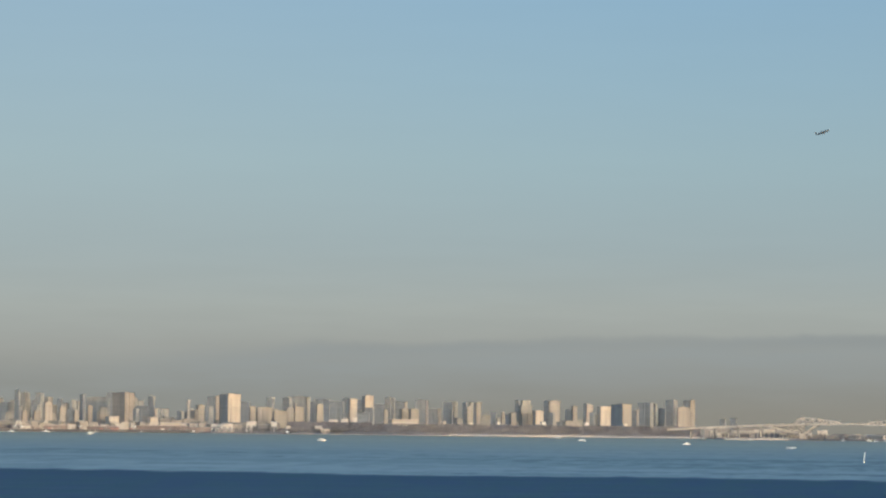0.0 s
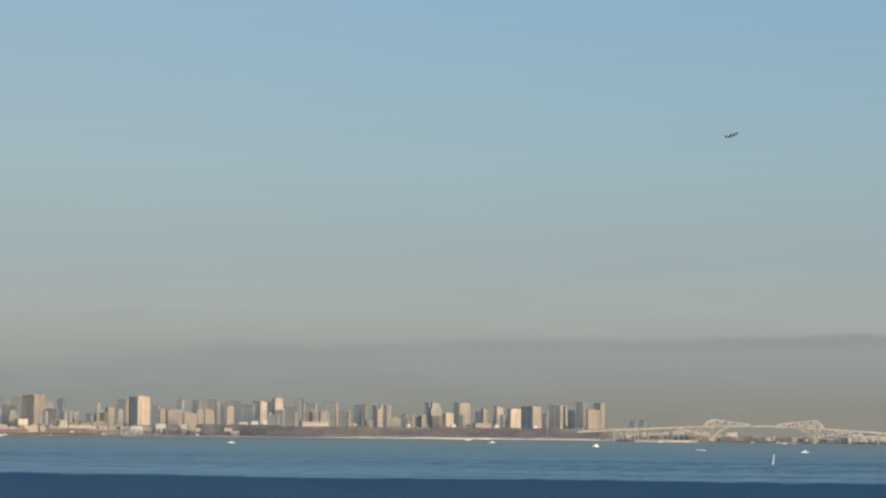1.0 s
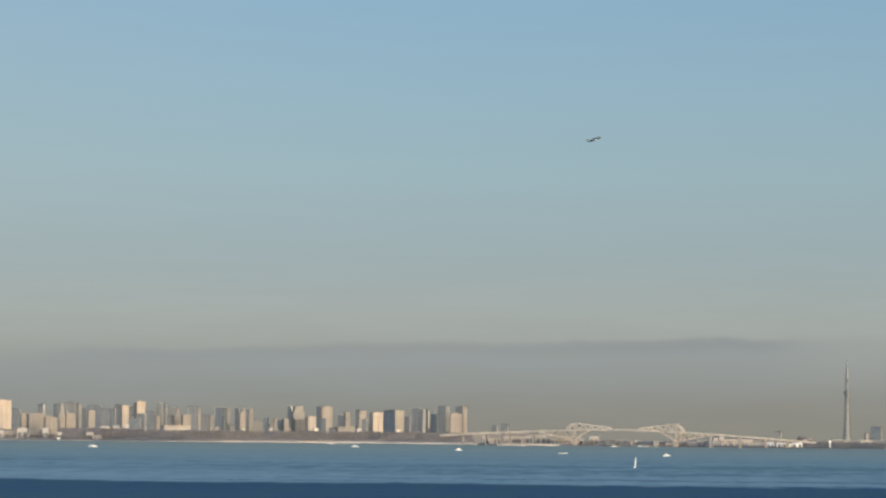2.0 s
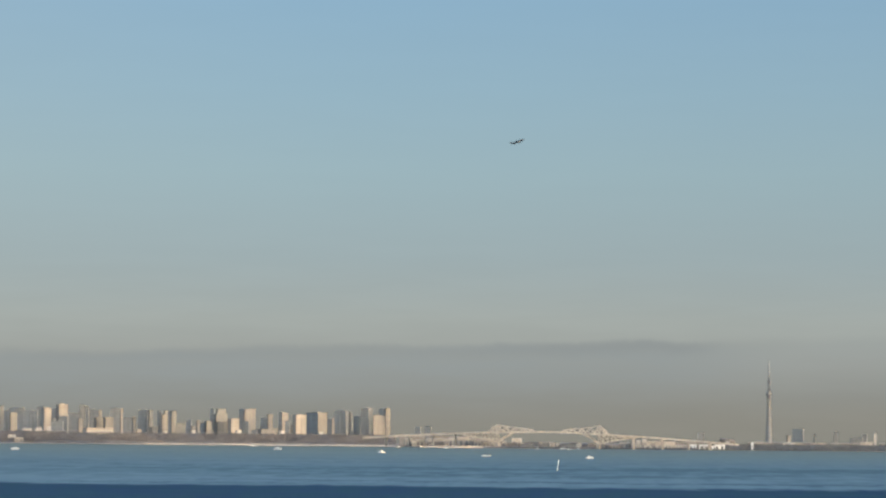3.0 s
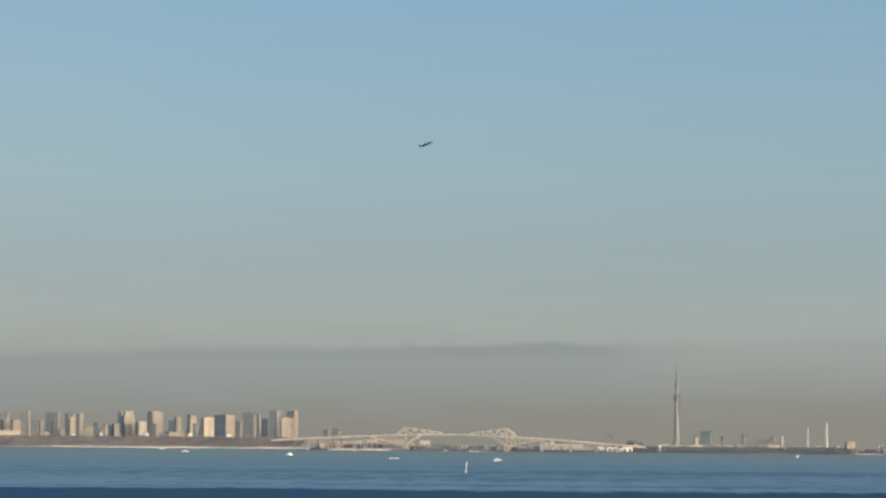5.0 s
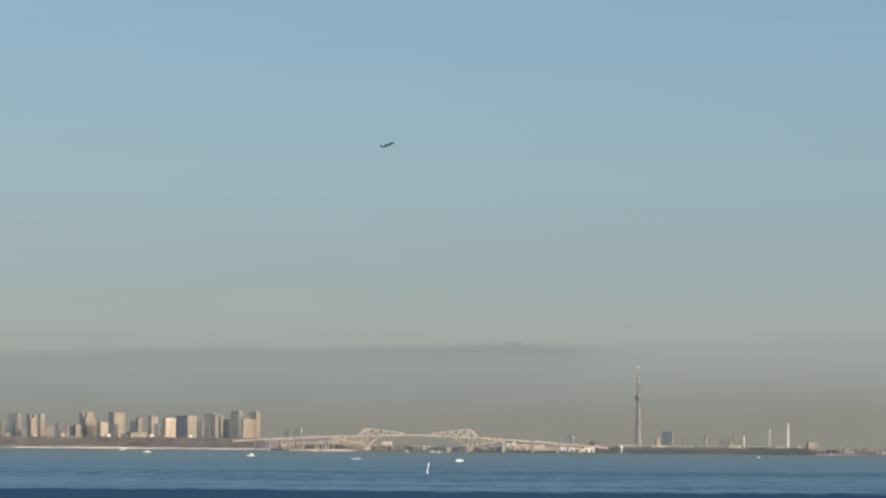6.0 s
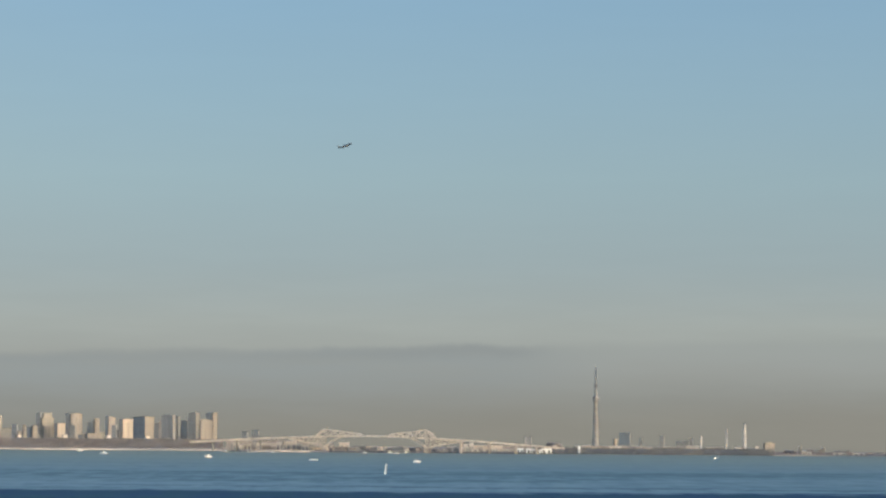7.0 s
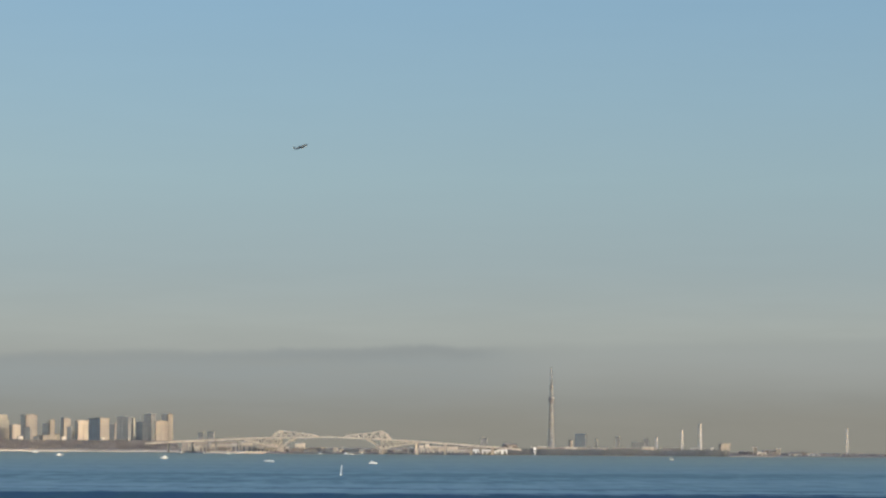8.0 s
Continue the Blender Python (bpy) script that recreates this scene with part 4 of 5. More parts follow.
shed(-7.400, 3681, 9.2, 3.9, CONCRETE, depth=14, pitch=0, doors=2, name="warehouse", label="low pale concrete warehouse on the waterfront")
shed(-7.276, 3736, 9.0, 13.2, SHED_WHITE, depth=14, pitch=0, doors=2, name="warehouse", label="low white panelled warehouse on the waterfront")
shed(-7.097, 3750, 7.0, 14.0, SHED_WHITE, depth=14, pitch=0, doors=2, name="warehouse", label="low white panelled warehouse on the waterfront")
shed(-6.932, 3763, 4.1, 15.3, SHED_WHITE, depth=14, pitch=0, doors=2, name="warehouse", label="low white panelled warehouse on the waterfront")
shed(-6.143, 3703, 24.9, 11.7, SHED_WHITE, depth=14, pitch=0, doors=2, name="warehouse", label="low white panelled warehouse on the waterfront")
shed(2.388, 3454, 4.3, 7.0, SHED_WHITE, depth=14, pitch=0, doors=2, name="warehouse", label="low white warehouse on the waterfront")
shed(2.855, 3445, 5.4, 3.4, SHED_WHITE, depth=14, pitch=0, doors=2, name="warehouse", label="low white panelled warehouse on the waterfront")
shed(2.622, 3453, 4.3, 4.4, CONCRETE, depth=14, pitch=0, doors=2, name="warehouse", label="low pale concrete warehouse on the waterfront")
shed(3.025, 3438, 5.4, 2.4, SHED_WHITE, depth=14, pitch=0, doors=2, name="warehouse", label="low white painted warehouse on the waterfront")
shed(3.563, 3413, 5.4, 2.4000000000000004, WHITE_PAINT, depth=4, pitch=0, doors=2, name="warehouse", label="low white painted warehouse on the waterfront")
shed(4.060, 3443, 8.1, 2.3, CONCRETE, depth=14, pitch=0, doors=2, name="warehouse", label="low pale concrete warehouse on the waterfront")
shed(-1.252, 3522, 6.6, 6.5, SHED_CREAM, depth=14, pitch=0, doors=2, name="warehouse", label="low cream warehouse on the waterfront")
shed(-1.167, 3463, 3.8, 4.5, SHED_WHITE, depth=14, pitch=0, doors=2, name="warehouse", label="low white panelled warehouse on the waterfront")
shed(-1.074, 3472, 7.6, 5.6, SHED_WHITE, depth=14, pitch=0, doors=2, name="warehouse", label="low white panelled warehouse on the waterfront")
shed(-0.962, 3490, 1.6, 7.2, SHED_WHITE, depth=14, pitch=0, doors=2, name="warehouse", label="low white panelled warehouse on the waterfront")
shed(-0.882, 3509, 7.1, 6.7, SHED_CREAM, depth=14, pitch=0, doors=2, name="warehouse", label="low cream warehouse on the waterfront")
shed(-0.717, 3527, 12.2, 6.7, SHED_CREAM, depth=14, pitch=0, doors=2, name="warehouse", label="low cream warehouse on the waterfront")
shed(-0.556, 3531, 7.7, 7.4, SHED_WHITE, depth=14, pitch=0, doors=2, name="warehouse", label="low white panelled warehouse on the waterfront")
shed(-0.378, 3506, 11.0, 8.5, SHED_CREAM, depth=14, pitch=0, doors=2, name="warehouse", label="low cream warehouse on the waterfront")
shed(-0.252, 3497, 4.4, 5.9, DARK, depth=14, pitch=0, doors=2, name="warehouse", label="low dark warehouse on the waterfront")
shed(-0.158, 3468, 7.1, 4.9, SHED_WHITE, depth=14, pitch=0, doors=2, name="warehouse", label="low white panelled warehouse on the waterfront")
shed(-0.024, 3460, 7.0, 3.8, SHED_CREAM, depth=14, pitch=0, doors=2, name="warehouse", label="low cream warehouse on the waterfront")
shed(0.101, 3461, 6.0, 3.4, SHED_WHITE, depth=14, pitch=0, doors=2, name="warehouse", label="low white panelled warehouse on the waterfront")
shed(0.262, 3513, 3.9, 5.0, SHED_CREAM, depth=14, pitch=0, doors=2, name="warehouse", label="low cream warehouse on the waterfront")
shed(0.463, 3544, 10.0, 7.8, SHED_CREAM, depth=14, pitch=0, doors=2, name="warehouse", label="low cream warehouse on the waterfront")
shed(0.687, 3453, 4.3, 2.5, DARK, depth=14, pitch=0, doors=2, name="warehouse", label="low dark warehouse on the waterfront")
shed(2.031, 3462, 6.5, 2.0, GREY, depth=14, pitch=0, doors=2, name="warehouse", label="low grey concrete warehouse on the waterfront")
shed(2.169, 3483, 9.3, 4.7, SHED_CREAM, depth=14, pitch=0, doors=2, name="warehouse", label="low cream warehouse on the waterfront")
shed(2.478, 3464, 4.3, 8.1, SHED_WHITE, depth=14, pitch=0, doors=2, name="warehouse", label="low white panelled warehouse on the waterfront")
shed(2.590, 3453, 12.4, 2.2, SHED_WHITE, depth=14, pitch=0, doors=2, name="warehouse", label="low white panelled warehouse on the waterfront")
shed(3.115, 3457, 22.7, 2.9, SHED_CREAM, depth=14, pitch=0, doors=2, name="warehouse", label="low cream warehouse on the waterfront")
shed(3.249, 3446, 6.5, 3.6, WHITE_PAINT, depth=14, pitch=0, doors=2, name="warehouse", label="low white painted warehouse on the waterfront")
shed(3.446, 3413, 4.3, 3.4000000000000004, WHITE_PAINT, depth=4, pitch=0, doors=2, name="warehouse", label="low white painted warehouse on the waterfront")
shed(3.670, 3413, 9.7, 3.5, WHITE_PAINT, depth=4, pitch=0, doors=2, name="warehouse", label="low white painted warehouse on the waterfront")
shed(3.799, 3450, 3.8, 6.5, SHED_WHITE, depth=14, pitch=0, doors=2, name="warehouse", label="low white painted warehouse on the waterfront")
shed(4.395, 3484, 32.7, 5.9, CONCRETE, depth=14, pitch=0, doors=2, name="warehouse", label="low pale concrete warehouse on the waterfront")
# White beacon pillar at the water's edge, built as a narrow shed.
shed(4.185, 3409, 2.0, 6.0, WHITE_PAINT, depth=4, pitch=0, doors=2, name="warehouse", label="low white painted warehouse on the waterfront")
shed(4.762, 3480, 12.0, 6.2, SHED_WHITE, depth=14, pitch=0, doors=2, name="warehouse", label="low white panelled warehouse on the waterfront")
shed(6.719, 3469, 8.7, 5.5, GREY, depth=14, pitch=0, doors=2, name="warehouse", label="low grey concrete warehouse on the waterfront")
shed(6.910, 3467, 7.1, 5.0, GREY, depth=14, pitch=0, doors=2, name="warehouse", label="low grey concrete warehouse on the waterfront")
shed(6.990, 3456, 2.7, 6.7, SHED_WHITE, depth=14, pitch=0, doors=2, name="warehouse", label="low white painted warehouse on the waterfront")
shed(7.658, 3480, 2.7, 6.9, SHED_WHITE, depth=14, pitch=0, doors=2, name="warehouse", label="low white painted warehouse on the waterfront")
shed(7.729, 3480, 2.7, 3.2, SHED_WHITE, depth=14, pitch=0, doors=2, name="warehouse", label="low white painted warehouse on the waterfront")
shed(7.965, 3479, 10.9, 2.2, TAN, depth=14, pitch=0, doors=2, name="warehouse", label="low tan warehouse on the waterfront")
shed(8.320, 3470, 16.3, 1.3, CONCRETE, depth=14, pitch=0, doors=2, name="warehouse", label="low pale concrete warehouse on the waterfront")
shed(7.671, 3440, 3.2, 7.0, TAN, depth=14, pitch=0, doors=2, name="warehouse", label="low tan warehouse on the waterfront")
shed(7.774, 3432, 9.1, 2.2, SHED_WHITE, depth=14, pitch=0, doors=2, name="warehouse", label="low white panelled warehouse on the waterfront")
shed(8.031, 3448, 3.8, 6.0, TAN, depth=14, pitch=0, doors=2, name="warehouse", label="low tan warehouse on the waterfront")
shed(8.302, 3423, 12.9, 1.4, SHED_WHITE, depth=14, pitch=0, doors=2, name="warehouse", label="low white panelled warehouse on the waterfront")
shed(7.929, 3470, 6.5, 3.8, GREY, depth=14, pitch=0, doors=2, name="warehouse", label="low grey concrete warehouse on the waterfront")
shed(4.292, 3494, 8.2, 6.6, CONCRETE, depth=14, pitch=0, doors=2, name="warehouse", label="low pale concrete warehouse on the waterfront")
shed(4.623, 3492, 17.0, 5.8, CONCRETE, depth=14, pitch=0, doors=2, name="warehouse", label="low pale concrete warehouse on the waterfront")
shed(3.428, 3413, 9.7, 3.4000000000000004, WHITE_PAINT, depth=4, pitch=0, doors=2, name="warehouse", label="low white painted warehouse on the waterfront")
shed(6.696, 3480, 7.1, 6.0, SHED_WHITE, depth=14, pitch=0, doors=2, name="warehouse", label="low white panelled warehouse on the waterfront")
shed(8.595, 3410, 11.7, 1.0, SHED_WHITE, depth=14, pitch=0, doors=2, name="warehouse", label="low white panelled warehouse on the waterfront")
shed(4.970, 3490, 14, 6.1, CONCRETE, label="long low pale concrete warehouse behind the shore bank")
shed(5.220, 3486, 16, 5.8, CONCRETE, label="long low pale concrete warehouse behind the shore bank")
shed(5.620, 3490, 26, 5.7, TAN, label="long low tan warehouse behind the shore bank")
shed(5.980, 3488, 12, 6.8, SHED_CREAM, label="long low cream warehouse behind the shore bank")
shed(6.330, 3490, 18, 5.8, TAN, label="long low tan warehouse behind the shore bank")
shed(2.720, 3470, 30, 6.0, SHED_CREAM, label="long low cream warehouse behind the shore bank")
shed(3.180, 3475, 28, 5.6, CREAM, label="long low cream warehouse behind the shore bank")
shed(-1.200, 3560, 26, 9.0, CREAM, label="long low cream warehouse behind the shore bank")
shed(-0.620, 3565, 40, 9.3, CREAM, label="long low cream warehouse behind the shore bank")
shed(-0.100, 3560, 24, 7.6, CREAM, label="long low cream warehouse behind the shore bank")
# stacks
chimney(6.111, 3724, 1.11, 16.3, "short pale concrete chimney stack on the far shore", bands=0)
chimney(6.513, 3542, 0.94, 22.8, "slender white chimney stack on the shore", bands=0)
chimney(6.798, 3538, 1.61, 28.9, "tall thick white chimney stack beside a slimmer one", bands=1)
chimney(9.108, 3433, 0.86, 25.5, "tall slender white chimney standing alone on the shore", bands=0)
# sea walls and woods
coast_wall("quay_wall", -13.05, -9.46, -2, 2.7, 4, QUAY, "dark wet concrete quay wall along the port")
coast_wall("sea_wall", -9.2, -5.44, -2, 0.9, 6, SAND, "low stony strand below the wooded bank")
coast_wall("breakwater", -5.44, -1.44, -6, 1.7, 5, PALE, "long pale concrete breakwater along the shore")
coast_wall("breakwater", -1.03, -0.07, -8, 1.9, 5, PALE, "pale concrete breakwater by the bridge foot")
coast_wall("dark_bank", 0.19, 7.25, -2, 0.8, 6, QUAY, "dark stony bank along the far shore")
coast_wall("dark_bank", 7.25, 10.88, -2, 0.9, 6, SAND, "low pale strand along the far shore")
bank("bank", -7.27, -1.43, 6, 10.6, 26, "dark brown scrub-covered bank above the strand", 40)
bank("bank", 3.46, 7.25, 1, 5.4, 20, "low dark scrub-covered bank on the far shore", 41, FAR_WOOD)
bank("bank", 0.52, 3.0, 95, 5.2, 50, "low scrub-covered rise behind the bridge, haze in its colour", 43, FAR_SOIL)
bank("bank", -8.05, -6.65, 10, 12.0, 40, "dark wooded rise behind the strand", 42)
wood("tree_clump", 7.41, 7.61, 40, 30, 4.0, 4.0, 60, "dark clump of bare trees on the far shore", 3, 1.5)
wood("tree_clump", 7.79, 8.02, 50, 30, 5.0, 5.0, 60, "dark clump of bare trees on the far shore", 4, 1.5)
wood("tree_clump", 8.18, 8.46, 30, 30, 4.0, 4.0, 80, "low dark clump of trees on the far shore", 5, 1.2)
wood("tree_clump", 3.68, 3.89, 40, 30, 10.0, 9.0, 110, "dark clump of bare trees beside white sheds", 6, 1.7)
# Earth colour lightens these woods to suggest haze.
wood("far_woods", 0.59, 2.87, 190, 60, 4.6, 4.0, 420, "hazy far woods seen under the bridge", 7, 1.2, None, EARTH)
wood("wooded_hill", -8.0, -6.69, 14, 36, 11.0, 12.6, 2200, "dark wooded rise behind the strand", 8, 0.9, (10, 12.0, 40))
wood("wooded_bank", -7.32, -1.46, 10, 26, 11.6, 10.4, 4200, "dark brown winter woods on the bank above the strand", 9, 0.8, (6, 10.6, 26))
wood("wooded_bank", 3.48, 7.25, 2, 19, 5.0, 4.4, 2200, "low dark brown woods along the far shore", 10, 0.7, (1, 5.4, 20), FAR_WOOD)
wood("scrub", -9.60, -7.00, 20, 60, 4.5, 5.5, 500, "dark scrub between the waterfront sheds", 11, 0.9)
wood("scrub", 7.25, 10.53, 8, 50, 2.0, 2.5, 500, "thin low scrub along the far shore", 12, 1.0)


# boxes, ships and cranes along the quay
def container(az, dist, z, turn, wall, words):
    t = thing("container", spot(az, dist, z, turn), words + " shipping container on the quay", "container", "containers on the quay")
    body = part("body", box(-1.9, 1.9, -0.7, 0.7, 0, 1.5, bevel=0.05), wall, t)
    for x in (-1.8, 1.8):
        part("corner_post", box(x - 0.12, x + 0.12, -0.75, -0.66, 0, 1.5), wall, body)
    return t


def quay_crane(az, dist, h, reach, wall):
    t = thing("quay_crane", spot(az, dist, 1.5, -25), "slim jib crane standing on the quay", "crane")
    for x in (-1.2, 1.2):
        for y in (-1.2, 1.2):
            part("leg", beam((x, y, -0.5), (x * 0.5, y * 0.5, h * 0.45), 0.3, 0.3), wall, t)
    cab = part("cab", box(-1.1, 1.1, -1.0, 1.0, h * 0.45, h * 0.6, bevel=0.1), WHITE_PAINT, t)
    part("cab_window", box(-0.8, 0.8, -1.06, -0.9, h * 0.5, h * 0.57), GLASS, cab)
    part("jib", beam((0, 0, h * 0.58), (reach, 0, h), 0.35, 0.45), wall, t)
    part("tie", beam((-0.6, 0, h * 0.78), (reach * 0.9, 0, h * 0.96), 0.12, 0.12), wall, t)
    part("mast", beam((-0.6, 0, h * 0.58), (-0.6, 0, h * 0.8), 0.3, 0.3), wall, t)
    return t


rng = random.Random(31)
PAINTS = ((SHED_WHITE, "white"), (WHITE, "dusty white"), (BROWN, "rust-red"), (BROWN, "rust-red"), (RED_CARGO, "dull red"), (DEEP, "blue-grey"), (CREAM, "cream"))
for i in range(46):
    a = -12.75 + 3.3 * (i + rng.random()) / 46
    wall, words = rng.choice(PAINTS)
    off, turn = rng.uniform(5, 9), rng.uniform(-6, 6)
    for k in range(rng.choice((1, 1, 2))):
        container(a, coast(a) + off, 1.3 + 1.5 * k, turn, wall, words)
for a, h, reach in ((-12.30, 7.5, 3.0), (-12.19, 7.0, -3.0), (-11.28, 8.0, 3.5), (-10.42, 9.0, 3.5), (-9.60, 7.0, 4.0)):
    quay_crane(a, coast(a) + 16, h, reach, SHED_WHITE if a < -12 else CONCRETE)


# small houses and sheds that fill the streets between the towers
def infill(az0, az1, count, near, far, h0, h1, walls, seed, wide=(2.2, 6.5), turns=(50, 70)):
    rng = random.Random(seed)
    for i in range(count):
        a = az0 + (az1 - az0) * (i + rng.uniform(0.1, 0.9)) / count
        wall, words = rng.choice(walls)
        t = tower(a, coast(a) + rng.uniform(near, far), rng.uniform(0.25, 0.55) * wide[0], rng.uniform(*wide), rng.uniform(h0, h1), wall,
                  turn=rng.uniform(*turns), top=rng.choice((0, 0, 1)), name="tower_block" if h0 > 15 else "town_house",
                  label=words + (" city block far inland in haze" if h0 > 15 else " town house among the city blocks"))
        tagged(t, group="far city blocks" if h0 > 15 else "town houses")


TOWN = ((TAN, "low tan tiled"), (GREY, "plain grey concrete"), (HAZE_MID, "small mid-grey"), (HAZE_MID, "mid-grey"), (CREAM, "cream rendered"))
infill(-13.2, -9.2, 95, 105, 360, 3, 10, TOWN, 5)
infill(-12.75, -9.1, 44, 62, 92, 5, 9, ((CREAM, "cream rendered"), (TAN, "low tan tiled"), (WHITE, "pale panelled")), 10, (4.0, 9.0), (18, 30))
infill(-12.6, -10.3, 24, 720, 840, 26, 38, ((GREY, "hazy grey concrete"), (DARK, "blue-grey glazed"), (HAZE_MID, "mid-grey")), 11, (3.5, 8.0), (58, 68))
infill(-10.3, -7.0, 20, 700, 800, 21, 31, ((GREY, "hazy grey concrete"), (HAZE_MID, "mid-grey")), 12, (3.5, 8.0), (58, 68))
infill(-9.6, -6.6, 60, 105, 360, 3, 12, TOWN, 6)
infill(-6.6, -1.6, 30, 110, 320, 5, 11, TOWN[:2] + TOWN[3:4], 7)
infill(-1.3, 3.6, 20, 40, 90, 1.6, 4.0, ((CREAM, "cream rendered"), (GREY, "plain grey concrete")), 8)
infill(0.62, 2.0, 18, 45, 80, 2.0, 4.6, ((CREAM, "cream rendered"), (SHED_CREAM, "pale cream"), (GREY, "plain grey concrete")), 9)


# ---- the truss bridge ----
def bridge(az, dist, half, deck, peak, low, turn=-14.0):
    """A cantilever truss bridge seen square on: half is half the main span, heights above the water."""
    t = thing("truss_bridge", spot(az, dist, 0, turn), "pale cream steel cantilever truss bridge over the channel", "bridge")
    half /= math.cos(radians(turn))
    K, wide = dist / 6385.0 / math.cos(radians(turn)), 3.2
    end_l, end_r = -330 * K, 330 * K

    def deck_z(x):
        u = abs(x) / (330 * K)
        return deck - (deck - 4.5) * min(u, 1.0) ** (1.7 if x < 0 else 1.4) * (0.62 if x < 0 else 0.95)

    xs = [end_l + (end_r - end_l) * i / 44 for i in range(45)]
    for x0, x1 in zip(xs, xs[1:]):
        part("deck_panel", beam((x0, 0, deck_z(x0)), (x1, 0, deck_z(x1)), wide * 2 + 1.4, 1.7 if x1 < -half - 60 * K else 1.25), STEEL, t)
        for y in (-wide - 0.6, wide + 0.6):
            part("railing", beam((x0, y, deck_z(x0) + 0.8), (x1, y, deck_z(x1) + 0.8), 0.12, 0.35), STEEL, t)
    for side in (-1, 1):
        px = side * half
        inn = -side
        for y in (-wide, wide):
            P = lambda u, z: (px + inn * u * K, y, z)
            D = lambda u: deck_z(px + inn * u * K)
            top = [P(-17, D(-17)), P(-9, D(-9) + (peak - D(-9)) * 0.62), P(0, peak), P(30, D(30) + (peak - D(30)) * 0.70), P(60, D(60) + (peak - D(60)) * 0.40), P(67, D(67))]
            bot = [P(-66, D(-66) - 0.5), P(-33, (D(-33) + low) / 2 - 0.6), P(0, low), P(13, low + (D(13) - low) * 0.55), P(27, D(27) - 0.4)]
            for a, b in zip(top, top[1:]):
                part("upper_chord", beam(a, b, 0.8, 0.95), STEEL, t)
            for a, b in zip(bot, bot[1:]):
                part("lower_chord", beam(a, b, 0.9, 1.2), STEEL, t)
            part("post", beam(P(0, low), P(0, peak), 0.7, 0.8), STEEL, t)
            def chord(u):
                return D(u) + (peak - D(u)) * (1 - 0.01 * u if u < 30 else 0.70 - 0.01 * (u - 30))

            for u, v in ((0, 8), (15, 8), (15, 22), (30, 22), (30, 38), (45, 38), (45, 53), (60, 53), (0, -12)):
                zt = chord(u)
                part("diagonal", beam(P(u, zt), P(v, D(v)), 0.55, 0.7), STEEL, t)
            part("diagonal", beam(P(30, D(30) + (peak - D(30)) * 0.70), P(30, D(30)), 0.4, 0.45), STEEL, t)
            for u in (-8, -16, -25, -33, -42, -50, -58):
                f = u / -66
                zb = low + (D(-66) - 0.5 - low) * f - 0.5 * min(f, 1 - f)
                part("diagonal", beam(P(u, zb), P(u, D(u)), 0.5, 0.6), STEEL, t)
                part("diagonal", beam(P(u, zb), P(u + 8, D(u + 8)), 0.5, 0.6), STEEL, t)
        for u, z in ((0, peak), (30, deck + (peak - deck) * 0.70), (-9, deck + (peak - deck) * 0.5)):
            x = px + inn * u * K
            part("cross_beam", beam((x, -wide, z), (x, wide, z), 0.5, 0.6), STEEL, t)
        pier = bmesh.new()
        for y in (-wide, wide):
            box(px - 1.7, px + 1.7, y - 1.5, y + 1.5, -2.0, low - 0.3, pier, 0.2)
        box(px - 2.4, px + 2.4, -wide - 2.2, wide + 2.2, -2.0, 1.1, pier, 0.25)
        part("pier", pier, PALE, t)
    for x in (-290, -248, -205, -165, 150, 200, 245, 282):
        z = deck_z(x * K) - 0.4
        thick = 0.45 if x < 0 else 0.95
        pier = box(x * K - thick, x * K + thick, -wide * 0.8, wide * 0.8, -2.0, z - 0.9, bevel=0.12)
        box(x * K - thick - 0.4, x * K + thick + 0.4, -wide - 0.3, wide + 0.3, z - 1.0, z, pier, 0.1)
        part("pier", pier, DIMMED_GREY if x < 0 else PALE, t)
    return t


